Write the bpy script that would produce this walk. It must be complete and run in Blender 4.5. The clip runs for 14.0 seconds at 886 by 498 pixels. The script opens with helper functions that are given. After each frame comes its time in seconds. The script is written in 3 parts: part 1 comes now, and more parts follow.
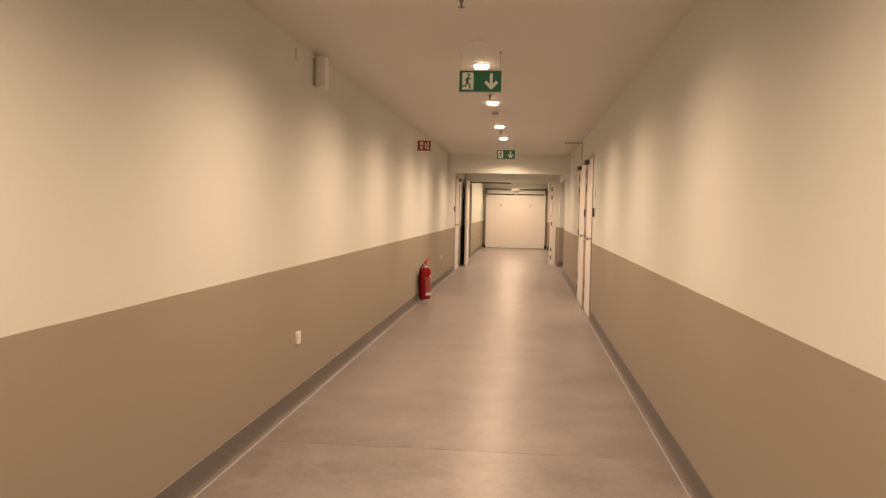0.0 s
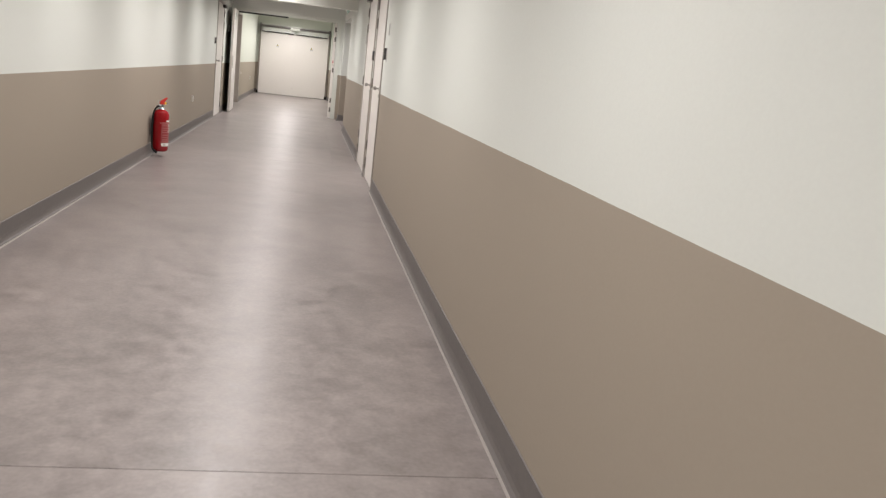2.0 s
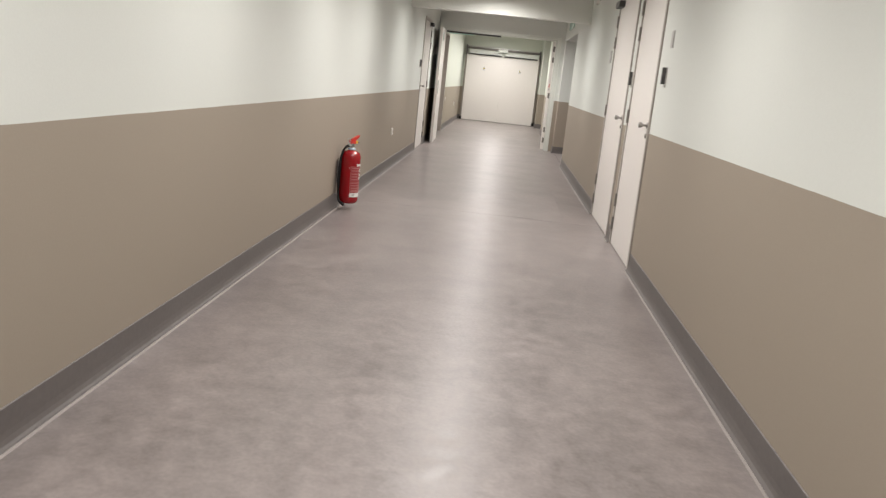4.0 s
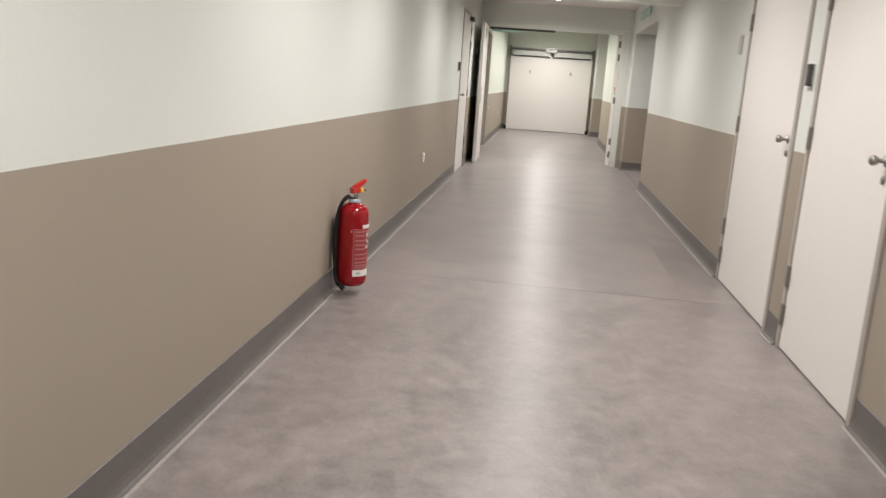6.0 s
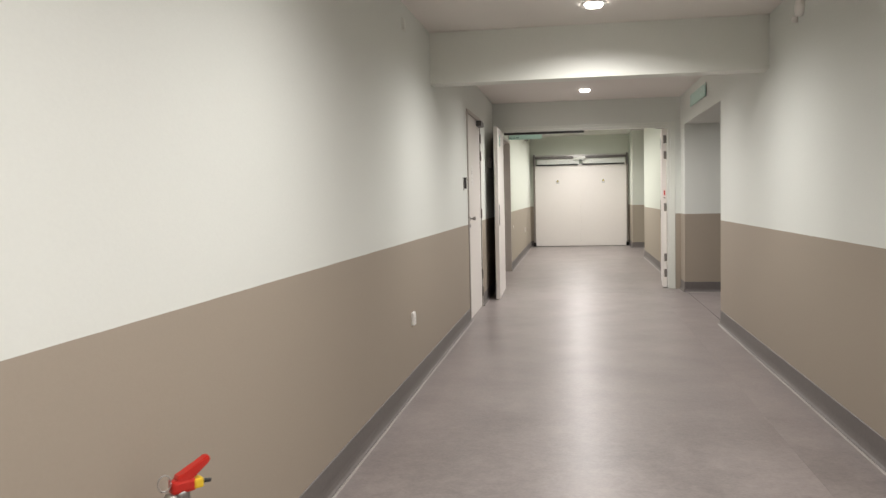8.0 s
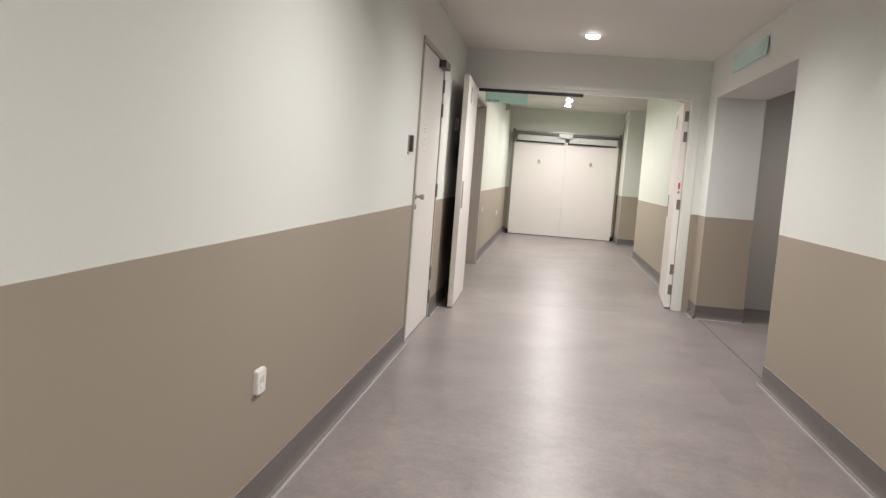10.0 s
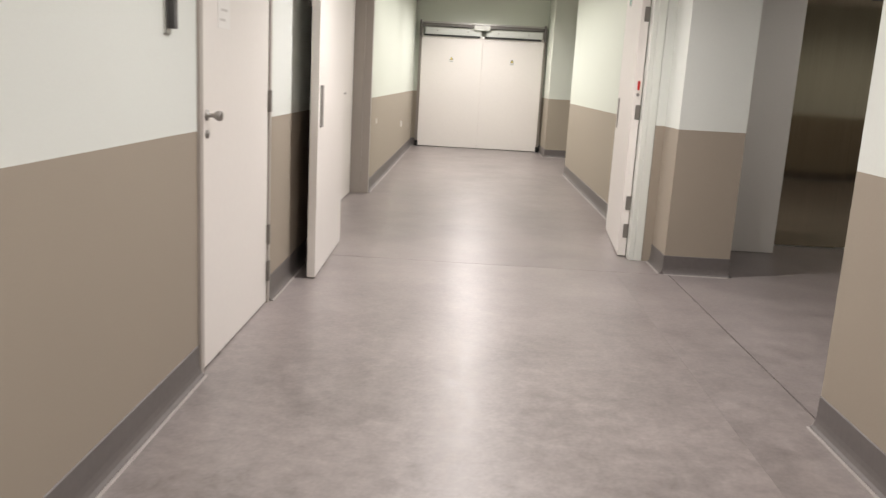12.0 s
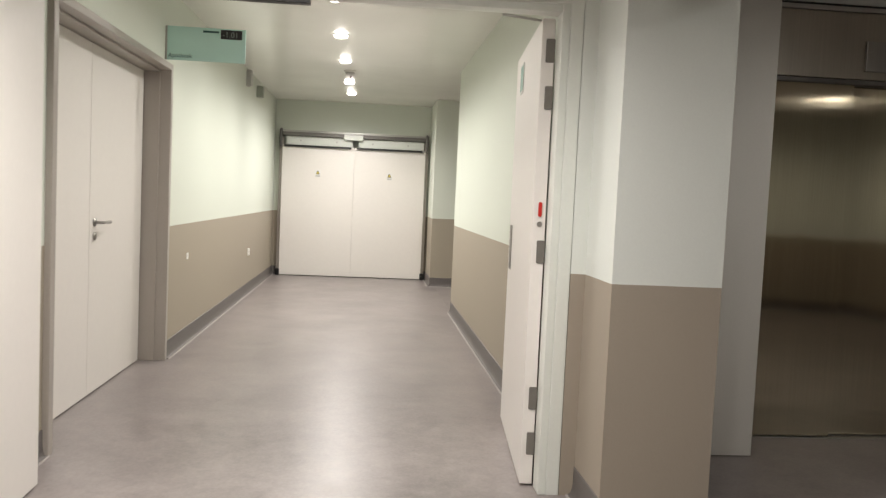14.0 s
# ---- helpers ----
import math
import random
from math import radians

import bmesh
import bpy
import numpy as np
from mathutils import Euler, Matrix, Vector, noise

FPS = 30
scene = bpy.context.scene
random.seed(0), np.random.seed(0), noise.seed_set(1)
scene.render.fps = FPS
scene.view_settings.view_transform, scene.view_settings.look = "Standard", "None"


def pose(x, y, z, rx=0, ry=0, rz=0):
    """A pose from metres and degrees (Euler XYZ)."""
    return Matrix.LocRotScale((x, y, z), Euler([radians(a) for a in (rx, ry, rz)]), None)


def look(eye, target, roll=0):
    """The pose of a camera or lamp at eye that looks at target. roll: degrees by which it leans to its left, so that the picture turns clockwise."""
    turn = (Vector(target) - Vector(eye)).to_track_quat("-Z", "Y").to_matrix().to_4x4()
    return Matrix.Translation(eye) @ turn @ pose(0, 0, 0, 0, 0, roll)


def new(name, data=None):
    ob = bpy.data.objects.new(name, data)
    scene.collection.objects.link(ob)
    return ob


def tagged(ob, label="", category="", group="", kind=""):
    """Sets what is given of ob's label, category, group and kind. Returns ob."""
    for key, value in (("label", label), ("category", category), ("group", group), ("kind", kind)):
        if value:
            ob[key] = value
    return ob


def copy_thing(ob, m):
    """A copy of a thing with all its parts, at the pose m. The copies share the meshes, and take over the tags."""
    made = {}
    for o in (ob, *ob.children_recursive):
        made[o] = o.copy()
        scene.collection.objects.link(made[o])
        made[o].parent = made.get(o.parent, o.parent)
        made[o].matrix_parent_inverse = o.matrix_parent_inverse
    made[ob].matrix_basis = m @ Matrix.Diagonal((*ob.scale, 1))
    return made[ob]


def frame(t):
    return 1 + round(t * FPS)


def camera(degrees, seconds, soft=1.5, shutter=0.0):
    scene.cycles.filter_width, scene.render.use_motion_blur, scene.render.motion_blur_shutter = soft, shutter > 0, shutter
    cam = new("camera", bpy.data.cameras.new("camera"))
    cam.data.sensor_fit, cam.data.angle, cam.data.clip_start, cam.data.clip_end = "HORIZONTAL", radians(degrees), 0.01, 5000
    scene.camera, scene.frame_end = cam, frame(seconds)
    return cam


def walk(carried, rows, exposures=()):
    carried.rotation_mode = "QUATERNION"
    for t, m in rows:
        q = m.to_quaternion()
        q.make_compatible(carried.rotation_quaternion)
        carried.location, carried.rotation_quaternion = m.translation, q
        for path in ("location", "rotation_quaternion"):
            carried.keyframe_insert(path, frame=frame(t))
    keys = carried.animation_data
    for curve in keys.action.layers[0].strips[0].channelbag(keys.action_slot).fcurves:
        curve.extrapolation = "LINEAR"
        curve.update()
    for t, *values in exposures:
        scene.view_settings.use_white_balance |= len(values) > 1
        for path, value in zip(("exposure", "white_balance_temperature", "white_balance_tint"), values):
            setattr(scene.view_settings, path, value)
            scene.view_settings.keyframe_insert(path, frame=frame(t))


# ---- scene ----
cam = camera(57.0, 14.0, soft=1.35, shutter=0.2)
PATH = [
    (0, (0.163, -0.97, 1.394), (-0.034, 1.018, 1.297), 1.2),
    (0.5, (0.161, -0.413, 1.372), (0.002, 1.573, 1.2), 2.2),
    (1, (0.205, 0.204, 1.36), (0.201, 2.191, 1.138), 3.3),
    (1.5, (0.273, 0.739, 1.303), (0.315, 2.701, 0.918), 3.8),
    (2, (0.295, 1.325, 1.259), (0.654, 3.248, 0.845), 6.6),
    (2.5, (0.268, 1.965, 1.25), (0.458, 3.924, 0.895), 5.4),
    (3, (0.187, 2.532, 1.212), (0.276, 4.501, 0.876), 4.3),
    (3.5, (0.135, 3.236, 1.226), (0.179, 5.202, 0.862), 6.5),
    (3.7, (0.079, 3.501, 1.241), (0.012, 5.46, 0.839), 7.2),
    (5.8, (-0.255, 6.249, 1.255), (-0.43, 8.195, 0.826), 3.7),
    (6, (-0.281, 6.57, 1.243), (-0.493, 8.517, 0.835), 4.0),
    (6.5, (-0.314, 7.279, 1.289), (-0.676, 9.222, 0.979), 3.4),
    (7, (-0.319, 7.953, 1.305), (-0.751, 9.899, 1.139), 2.2),
    (7.5, (-0.295, 8.562, 1.317), (-0.664, 10.526, 1.236), 0.1),
    (8, (-0.344, 9.229, 1.274), (-0.662, 11.2, 1.148), -1.3),
    (8.2, (-0.35, 9.47, 1.272), (-0.615, 11.446, 1.118), -1.4),
    (10.3, (-0.472, 12.18, 1.249), (-0.666, 14.16, 1.045), 6.0),
    (10.5, (-0.442, 12.414, 1.285), (-0.56, 14.399, 1.067), 7.3),
    (11, (-0.464, 13.121, 1.29), (-0.767, 15.082, 1.043), 6.8),
    (11.5, (-0.47, 13.763, 1.25), (-0.69, 15.727, 0.941), 3.8),
    (12, (-0.377, 14.369, 1.242), (-0.417, 16.326, 0.834), 3.2),
    (12.5, (-0.321, 14.978, 1.232), (-0.2, 16.935, 0.835), 5.7),
    (13, (-0.209, 15.651, 1.262), (-0.127, 17.63, 0.988), 6.9),
    (13.5, (-0.086, 16.258, 1.279), (0.071, 18.245, 1.115), 5.8),
    (14, (0.082, 16.814, 1.302), (0.266, 18.802, 1.178), 2.6),
]
EXPOSURES = [(0.0, -0.18, 11700, 29), (0.2, -0.11, 9600, 23), (0.4, 0.0, 8100, 20), (0.6, 0.0, 6950, 19), (1.0, 0.0, 6700, 18), (1.5, 0.03, 6550, 15), (2.0, 0.05, 6500, 13),
             (6.0, 0.09, 6500, 11), (6.8, 0.02, 6500, 11), (8.2, 0.05, 6500, 11), (10.5, 0.17, 6500, 13), (11.5, 0.15, 6550, 14), (12.0, 0.2, 6550, 13), (13.0, 0.19, 6600, 10), (14.0, 0.19, 6600, 10)]
walk(cam, [(t, look(eye, target, roll)) for t, eye, target, roll in PATH], EXPOSURES)

# ---- world and light ----
world = bpy.data.worlds.new("world")
world.use_nodes = True
world.node_tree.nodes["Background"].inputs["Color"].default_value = (0.02, 0.02, 0.02, 1)
world.node_tree.nodes["Background"].inputs["Strength"].default_value = 0.05
scene.world = world

LAMP_WATTS = 138.0
LAMP_COLOR = (1.0, 0.965, 0.93)
CONE = 163.0
SOFT_EDGE = 1.0
X_LAMPS = -0.2
MAIN_LAMPS = [-1.57, 0.76, 3.09, 5.42, 7.6, 10.0, 11.8, 14.74]
VESTIBULE_LAMPS = [16.95, 19.2]
NORTH_LAMPS = [21.45, 22.9, 24.3, 25.7, 27.35, 28.5]

# main plan, in metres
WEST, EAST = -1.405, 1.042
TOP, NTOP = 2.52, 2.725
SOUTH_END, FIRE_Y, END_Y = -4.0, 20.325, 29.755
NWEST, NEAST = -1.41, 1.05
LOBBY_X = 1.49
LTOP = 2.64


# ---- materials ----
def nodes_of(mat):
    mat.use_nodes = True
    nt = mat.node_tree
    return nt, nt.nodes, nt.links, nt.nodes["Principled BSDF"]


def paint(name, color, rough=0.5, metal=0.0, grain=60.0, vary=0.06, bump=0.02, large=1.3, stretch=(1, 1, 1), spec=0.5):
    """A surface with small and large variation of its colour and a fine relief."""
    mat = bpy.data.materials.new(name)
    nt, nodes, links, bsdf = nodes_of(mat)
    geo = nodes.new("ShaderNodeNewGeometry")
    mapping = nodes.new("ShaderNodeMapping")
    mapping.inputs["Scale"].default_value = stretch
    links.new(geo.outputs["Position"], mapping.inputs["Vector"])
    fine, broad = nodes.new("ShaderNodeTexNoise"), nodes.new("ShaderNodeTexNoise")
    fine.inputs["Scale"].default_value, broad.inputs["Scale"].default_value = grain, large
    fine.inputs["Detail"].default_value, broad.inputs["Detail"].default_value = 4, 5
    for n in (fine, broad):
        links.new(mapping.outputs["Vector"], n.inputs["Vector"])
    add = nodes.new("ShaderNodeMath")
    add.operation = "ADD"
    links.new(fine.outputs["Fac"], add.inputs[0])
    links.new(broad.outputs["Fac"], add.inputs[1])
    span = nodes.new("ShaderNodeMapRange")
    span.inputs["From Min"].default_value, span.inputs["From Max"].default_value = 0.6, 1.4
    span.inputs["To Min"].default_value, span.inputs["To Max"].default_value = 1 - vary, 1 + vary
    links.new(add.outputs[0], span.inputs["Value"])
    mul = nodes.new("ShaderNodeVectorMath")
    mul.operation = "SCALE"
    mul.inputs[0].default_value = color
    links.new(span.outputs["Result"], mul.inputs["Scale"])
    links.new(mul.outputs["Vector"], bsdf.inputs["Base Color"])
    rg = nodes.new("ShaderNodeMapRange")
    rg.inputs["To Min"].default_value, rg.inputs["To Max"].default_value = max(0.03, rough - 0.07), min(1, rough + 0.07)
    links.new(broad.outputs["Fac"], rg.inputs["Value"])
    links.new(rg.outputs["Result"], bsdf.inputs["Roughness"])
    bsdf.inputs["Metallic"].default_value = metal
    bsdf.inputs["Specular IOR Level"].default_value = spec
    if bump:
        b = nodes.new("ShaderNodeBump")
        b.inputs["Strength"].default_value, b.inputs["Distance"].default_value = bump * 5, 0.002
        links.new(fine.outputs["Fac"], b.inputs["Height"])
        links.new(b.outputs["Normal"], bsdf.inputs["Normal"])
    return mat


def two_tone(name, upper, lower, height, slope=0.0):
    """Wall paint: one colour above the dado line, another below, with roller texture."""
    mat = paint(name, upper, 0.66, grain=110, vary=0.025, bump=0.03, large=0.8, spec=0.32)
    nt, nodes, links, bsdf = nodes_of(mat)
    scaled = next(n for n in nodes if n.type == "VECT_MATH")
    geo = next(n for n in nodes if n.type == "NEW_GEOMETRY")
    sep = nodes.new("ShaderNodeSeparateXYZ")
    links.new(geo.outputs["Position"], sep.inputs["Vector"])
    wob = nodes.new("ShaderNodeTexNoise")
    wob.inputs["Scale"].default_value = 3.0
    links.new(geo.outputs["Position"], wob.inputs["Vector"])
    w = nodes.new("ShaderNodeMath")
    w.operation, w.inputs[1].default_value = "MULTIPLY_ADD", 0.004
    links.new(wob.outputs["Fac"], w.inputs[0])
    links.new(sep.outputs["Z"], w.inputs[2])
    step = nodes.new("ShaderNodeMath")
    step.operation, step.inputs[1].default_value = "GREATER_THAN", height + 0.002
    lean = nodes.new("ShaderNodeMath")
    lean.operation, lean.inputs[1].default_value = "MULTIPLY_ADD", -slope
    links.new(sep.outputs["Y"], lean.inputs[0])
    links.new(w.outputs[0], lean.inputs[2])
    links.new(lean.outputs[0], step.inputs[0])
    mix = nodes.new("ShaderNodeMix")
    mix.data_type = "RGBA"
    mix.inputs["A"].default_value, mix.inputs["B"].default_value = (*lower, 1), (*upper, 1)
    links.new(step.outputs[0], mix.inputs["Factor"])
    links.new(mix.outputs["Result"], scaled.inputs[0])
    return mat


def linoleum(name):
    """Marbled grey-mauve sheet linoleum with flecks, scuffs and a worn satin polish."""
    mat = bpy.data.materials.new(name)
    nt, nodes, links, bsdf = nodes_of(mat)
    geo = nodes.new("ShaderNodeNewGeometry")
    info = nodes.new("ShaderNodeObjectInfo")
    shift = nodes.new("ShaderNodeVectorMath")
    shift.operation = "MULTIPLY_ADD"
    shift.inputs[1].default_value = (7, 5, 3)
    links.new(info.outputs["Random"], shift.inputs[0])
    links.new(geo.outputs["Position"], shift.inputs[2])
    tex = []
    for scale, detail, warp in ((2.4, 4, 0.3), (13.0, 5, 0.35), (60.0, 4, 0.2), (0.8, 3, 0.2)):
        n = nodes.new("ShaderNodeTexNoise")
        n.inputs["Scale"].default_value, n.inputs["Detail"].default_value, n.inputs["Distortion"].default_value = scale, detail, warp
        links.new(shift.outputs["Vector"], n.inputs["Vector"])
        tex.append(n)
    total = None
    for n, weight in zip(tex, (0.26, 0.38, 0.20, 0.18)):
        m = nodes.new("ShaderNodeMath")
        m.operation, m.inputs[1].default_value = "MULTIPLY_ADD", weight
        links.new(n.outputs["Fac"], m.inputs[0])
        if total:
            links.new(total.outputs[0], m.inputs[2])
        else:
            m.inputs[2].default_value = 0
        total = m
    ramp = nodes.new("ShaderNodeValToRGB")
    ramp.color_ramp.elements[0].position, ramp.color_ramp.elements[0].color = 0.38, (*FLOOR_DARK, 1)
    ramp.color_ramp.elements[1].position, ramp.color_ramp.elements[1].color = 0.66, (*FLOOR_LIGHT, 1)
    links.new(total.outputs[0], ramp.inputs["Fac"])
    links.new(ramp.outputs["Color"], bsdf.inputs["Base Color"])
    rg = nodes.new("ShaderNodeMapRange")
    rg.inputs["From Min"].default_value, rg.inputs["From Max"].default_value = 0.3, 0.7
    rg.inputs["To Min"].default_value, rg.inputs["To Max"].default_value = FLOOR_GLOSS
    links.new(tex[1].outputs["Fac"], rg.inputs["Value"])
    links.new(rg.outputs["Result"], bsdf.inputs["Roughness"])
    b = nodes.new("ShaderNodeBump")
    b.inputs["Strength"].default_value, b.inputs["Distance"].default_value = 0.035, 0.002
    links.new(tex[2].outputs["Fac"], b.inputs["Height"])
    links.new(b.outputs["Normal"], bsdf.inputs["Normal"])
    return mat


def glowing(name, color, strength, base=(0.8, 0.8, 0.8)):
    mat = bpy.data.materials.new(name)
    nt, nodes, links, bsdf = nodes_of(mat)
    bsdf.inputs["Base Color"].default_value = (*base, 1)
    bsdf.inputs["Emission Color"].default_value = (*color, 1)
    bsdf.inputs["Emission Strength"].default_value = strength
    return mat


def brushed(name, color, rough, relief=0.03):
    mat = paint(name, color, rough, metal=1.0, grain=30, vary=0.12, bump=relief, large=1.0, stretch=(6, 6, 0.05))
    return mat


FLOOR_DARK, FLOOR_LIGHT, FLOOR_GLOSS = (0.167, 0.146, 0.140), (0.315, 0.277, 0.266), (0.29, 0.41)
M_WALL = two_tone("wall_paint", (0.67, 0.692, 0.652), (0.328, 0.282, 0.229), 1.002, -0.0003)
M_WESTWALL = two_tone("wall_paint_west", (0.67, 0.692, 0.652), (0.328, 0.282, 0.229), 0.979, 0.0008)
M_NWALL = two_tone("wall_paint_north", (0.66, 0.695, 0.615), (0.36, 0.315, 0.25), 1.0)
M_CEIL = paint("ceiling_paint", (0.73, 0.69, 0.65), 0.6, grain=160, vary=0.02, bump=0.015)
M_NCEIL = paint("ceiling_paint_white", (0.86, 0.855, 0.80), 0.2, grain=160, vary=0.015, bump=0.01)
M_PLAIN = paint("plain_white_paint", (0.72, 0.73, 0.68), 0.55, grain=110, vary=0.02, bump=0.02)
M_GREYPANEL = paint("grey_panel_paint", (0.72, 0.70, 0.65), 0.55, grain=110, vary=0.03, bump=0.02)
M_FLOOR = linoleum("linoleum")
M_SUB = paint("seam_dark", (0.10, 0.085, 0.08), 0.8)
M_SKIRT = paint("skirting_vinyl", (0.132, 0.118, 0.112), 0.5, grain=40, vary=0.12, bump=0.02)
M_BEAD = paint("weld_bead", (0.36, 0.332, 0.312), 0.45, grain=60, vary=0.12)
M_DOOR = paint("door_laminate", (0.77, 0.735, 0.695), 0.38, grain=30, vary=0.02, bump=0.01, large=0.6)
M_FRAME = paint("frame_steel_taupe", (0.36, 0.325, 0.29), 0.30, grain=70, vary=0.05, bump=0.01, spec=0.6)
M_WHITEFRAME = paint("frame_painted_pale", (0.70, 0.72, 0.67), 0.35, grain=70, vary=0.03, bump=0.01)
M_HINGE = paint("hinge_steel_grey", (0.19, 0.175, 0.155), 0.4, metal=0.3, grain=70, vary=0.08)
M_EDGE = paint("door_edge_band", (0.58, 0.55, 0.52), 0.4, grain=40, vary=0.04)
M_STEEL = brushed("brushed_steel", (0.36, 0.345, 0.325), 0.36)
M_LIFT = brushed("lift_steel", (0.54, 0.48, 0.36), 0.085, 0.03)
nt, nodes, links, bsdf = nodes_of(M_LIFT)
way = nodes.new("ShaderNodeTangent")
way.direction_type, way.axis = "RADIAL", "Z"
links.new(way.outputs["Tangent"], bsdf.inputs["Tangent"])
bsdf.inputs["Anisotropic"].default_value = 0.98
warp, dent = nodes.new("ShaderNodeTexNoise"), nodes.new("ShaderNodeBump")
warp.inputs["Scale"].default_value, warp.inputs["Detail"].default_value = 2.2, 1.0
dent.inputs["Strength"].default_value, dent.inputs["Distance"].default_value = 0.09, 0.02
links.new(warp.outputs["Fac"], dent.inputs["Height"])
links.new(dent.outputs["Normal"], bsdf.inputs["Normal"])
M_LIFTDARK = brushed("lift_steel_dark", (0.42, 0.385, 0.33), 0.32)
M_ALU = paint("aluminium", (0.50, 0.49, 0.47), 0.35, metal=0.9, grain=50, vary=0.08)
M_DARKALU = paint("dark_aluminium", (0.16, 0.15, 0.14), 0.4, metal=0.6, vary=0.08)
M_BLACK = paint("black_plastic", (0.02, 0.02, 0.02), 0.45, vary=0.1)
M_RUBBER = paint("black_rubber", (0.012, 0.011, 0.011), 0.55, vary=0.1, spec=0.25)
M_GREYBOX = paint("dark_grey_plastic", (0.065, 0.062, 0.06), 0.4, vary=0.08)
M_PLATE = paint("white_plastic", (0.78, 0.76, 0.72), 0.3, grain=40, vary=0.02)
M_GREYPLATE = paint("pale_grey_plastic", (0.46, 0.45, 0.43), 0.4, vary=0.04)
M_RED = paint("red_gloss_paint", (0.27, 0.003, 0.007), 0.12, grain=90, vary=0.06, bump=0.01)
M_REDPLASTIC = paint("red_plastic", (0.50, 0.022, 0.014), 0.35, vary=0.05)
M_YELLOW = paint("yellow_plastic", (0.75, 0.50, 0.03), 0.4, vary=0.05)
M_LABEL = paint("printed_red_label", (0.28, 0.03, 0.035), 0.45, vary=0.05)
M_PRINT = paint("pale_print", (0.44, 0.17, 0.16), 0.5, vary=0.1)
M_WHITELABEL = paint("white_label", (0.75, 0.73, 0.70), 0.4, vary=0.04)
M_NOTICE = paint("notice_paper", (0.80, 0.78, 0.75), 0.35, vary=0.03, grain=20)
M_COLLAR = paint("collar_sticker", (0.45, 0.55, 0.68), 0.35, vary=0.15, grain=25)
M_SIGNRED = paint("sign_red", (0.36, 0.03, 0.025), 0.4, vary=0.05)
M_EXITGREEN = glowing("exit_green", (0.0, 0.30, 0.17), 0.03, (0.005, 0.17, 0.10))
M_EXITWHITE = glowing("exit_white", (0.9, 1.0, 0.94), 0.10, (0.70, 0.74, 0.70))
M_GREENFILM = paint("green_film", (0.52, 0.76, 0.69), 0.18, vary=0.04, grain=8)
M_BOXGREEN = paint("grey_green_plastic", (0.30, 0.33, 0.28), 0.4, vary=0.06)
M_GREENINK = paint("green_ink", (0.02, 0.08, 0.07), 0.5)
M_SIGNINK = paint("faded_green_ink", (0.22, 0.40, 0.35), 0.4)
M_PALEINK = paint("pale_ink", (0.22, 0.26, 0.24), 0.5)
M_LENS = glowing("lamp_lens", (1.0, 0.95, 0.88), 20.0)
M_WARNYELLOW = paint("warning_yellow", (0.62, 0.50, 0.10), 0.5)


# ---- building helpers ----
def box(bm, x0, x1, y0, y1, z0, z1, bevel=0.0, mat_index=0):
    vs = [bm.verts.new((x, y, z)) for x in (x0, x1) for y in (y0, y1) for z in (z0, z1)]
    faces = [bm.faces.new([vs[i] for i in q]) for q in ((0, 1, 3, 2), (4, 6, 7, 5), (0, 4, 5, 1), (2, 3, 7, 6), (0, 2, 6, 4), (1, 5, 7, 3))]
    for f in faces:
        f.material_index = mat_index
    if bevel:
        edges = list({e for f in faces for e in f.edges})
        bmesh.ops.bevel(bm, geom=edges, offset=bevel, segments=2, profile=0.6, affect="EDGES", clamp_overlap=True)
    return bm


def boxes(*spans, bevel=0.0):
    bm = bmesh.new()
    for s in spans:
        b = bmesh.new()
        box(b, *s, bevel=bevel)
        me = bpy.data.meshes.new("t")
        b.to_mesh(me)
        b.free()
        bm.from_mesh(me)
        bpy.data.meshes.remove(me)
    return bm


def lathe(profile, center=(0, 0, 0), axis="Z", n=32):
    """Turns a profile of (radius, height) round an axis through center."""
    bm = bmesh.new()
    rings = []
    for r, h in profile:
        ring = []
        for i in range(n):
            a = 2 * math.pi * i / n
            u, v = max(r, 1e-4) * math.cos(a), max(r, 1e-4) * math.sin(a)
            p = {"Z": (u, v, h), "X": (h, u, v), "Y": (v, h, u)}[axis]
            ring.append(bm.verts.new([c + q for c, q in zip(center, p)]))
        rings.append(ring)
    for a, b in zip(rings, rings[1:]):
        for i in range(n):
            bm.faces.new((a[i], a[(i + 1) % n], b[(i + 1) % n], b[i]))
    bm.faces.new(list(reversed(rings[0])))
    bm.faces.new(rings[-1])
    for f in bm.faces:
        f.smooth = len(f.verts) == 4
    return bm


def tube(points, radius, n=10):
    """A round bar swept along points."""
    bm = bmesh.new()
    pts = [Vector(p) for p in points]
    rings = []
    for i, p in enumerate(pts):
        d = (pts[min(i + 1, len(pts) - 1)] - pts[max(i - 1, 0)]).normalized()
        side = d.cross(Vector((0.31, 0.52, 0.79))).normalized()
        up = d.cross(side)
        rings.append([bm.verts.new(p + radius * (math.cos(2 * math.pi * k / n) * side + math.sin(2 * math.pi * k / n) * up)) for k in range(n)])
    for a, b in zip(rings, rings[1:]):
        for i in range(n):
            bm.faces.new((a[i], a[(i + 1) % n], b[(i + 1) % n], b[i])).smooth = True
    bm.faces.new(list(reversed(rings[0])))
    bm.faces.new(rings[-1])
    return bm


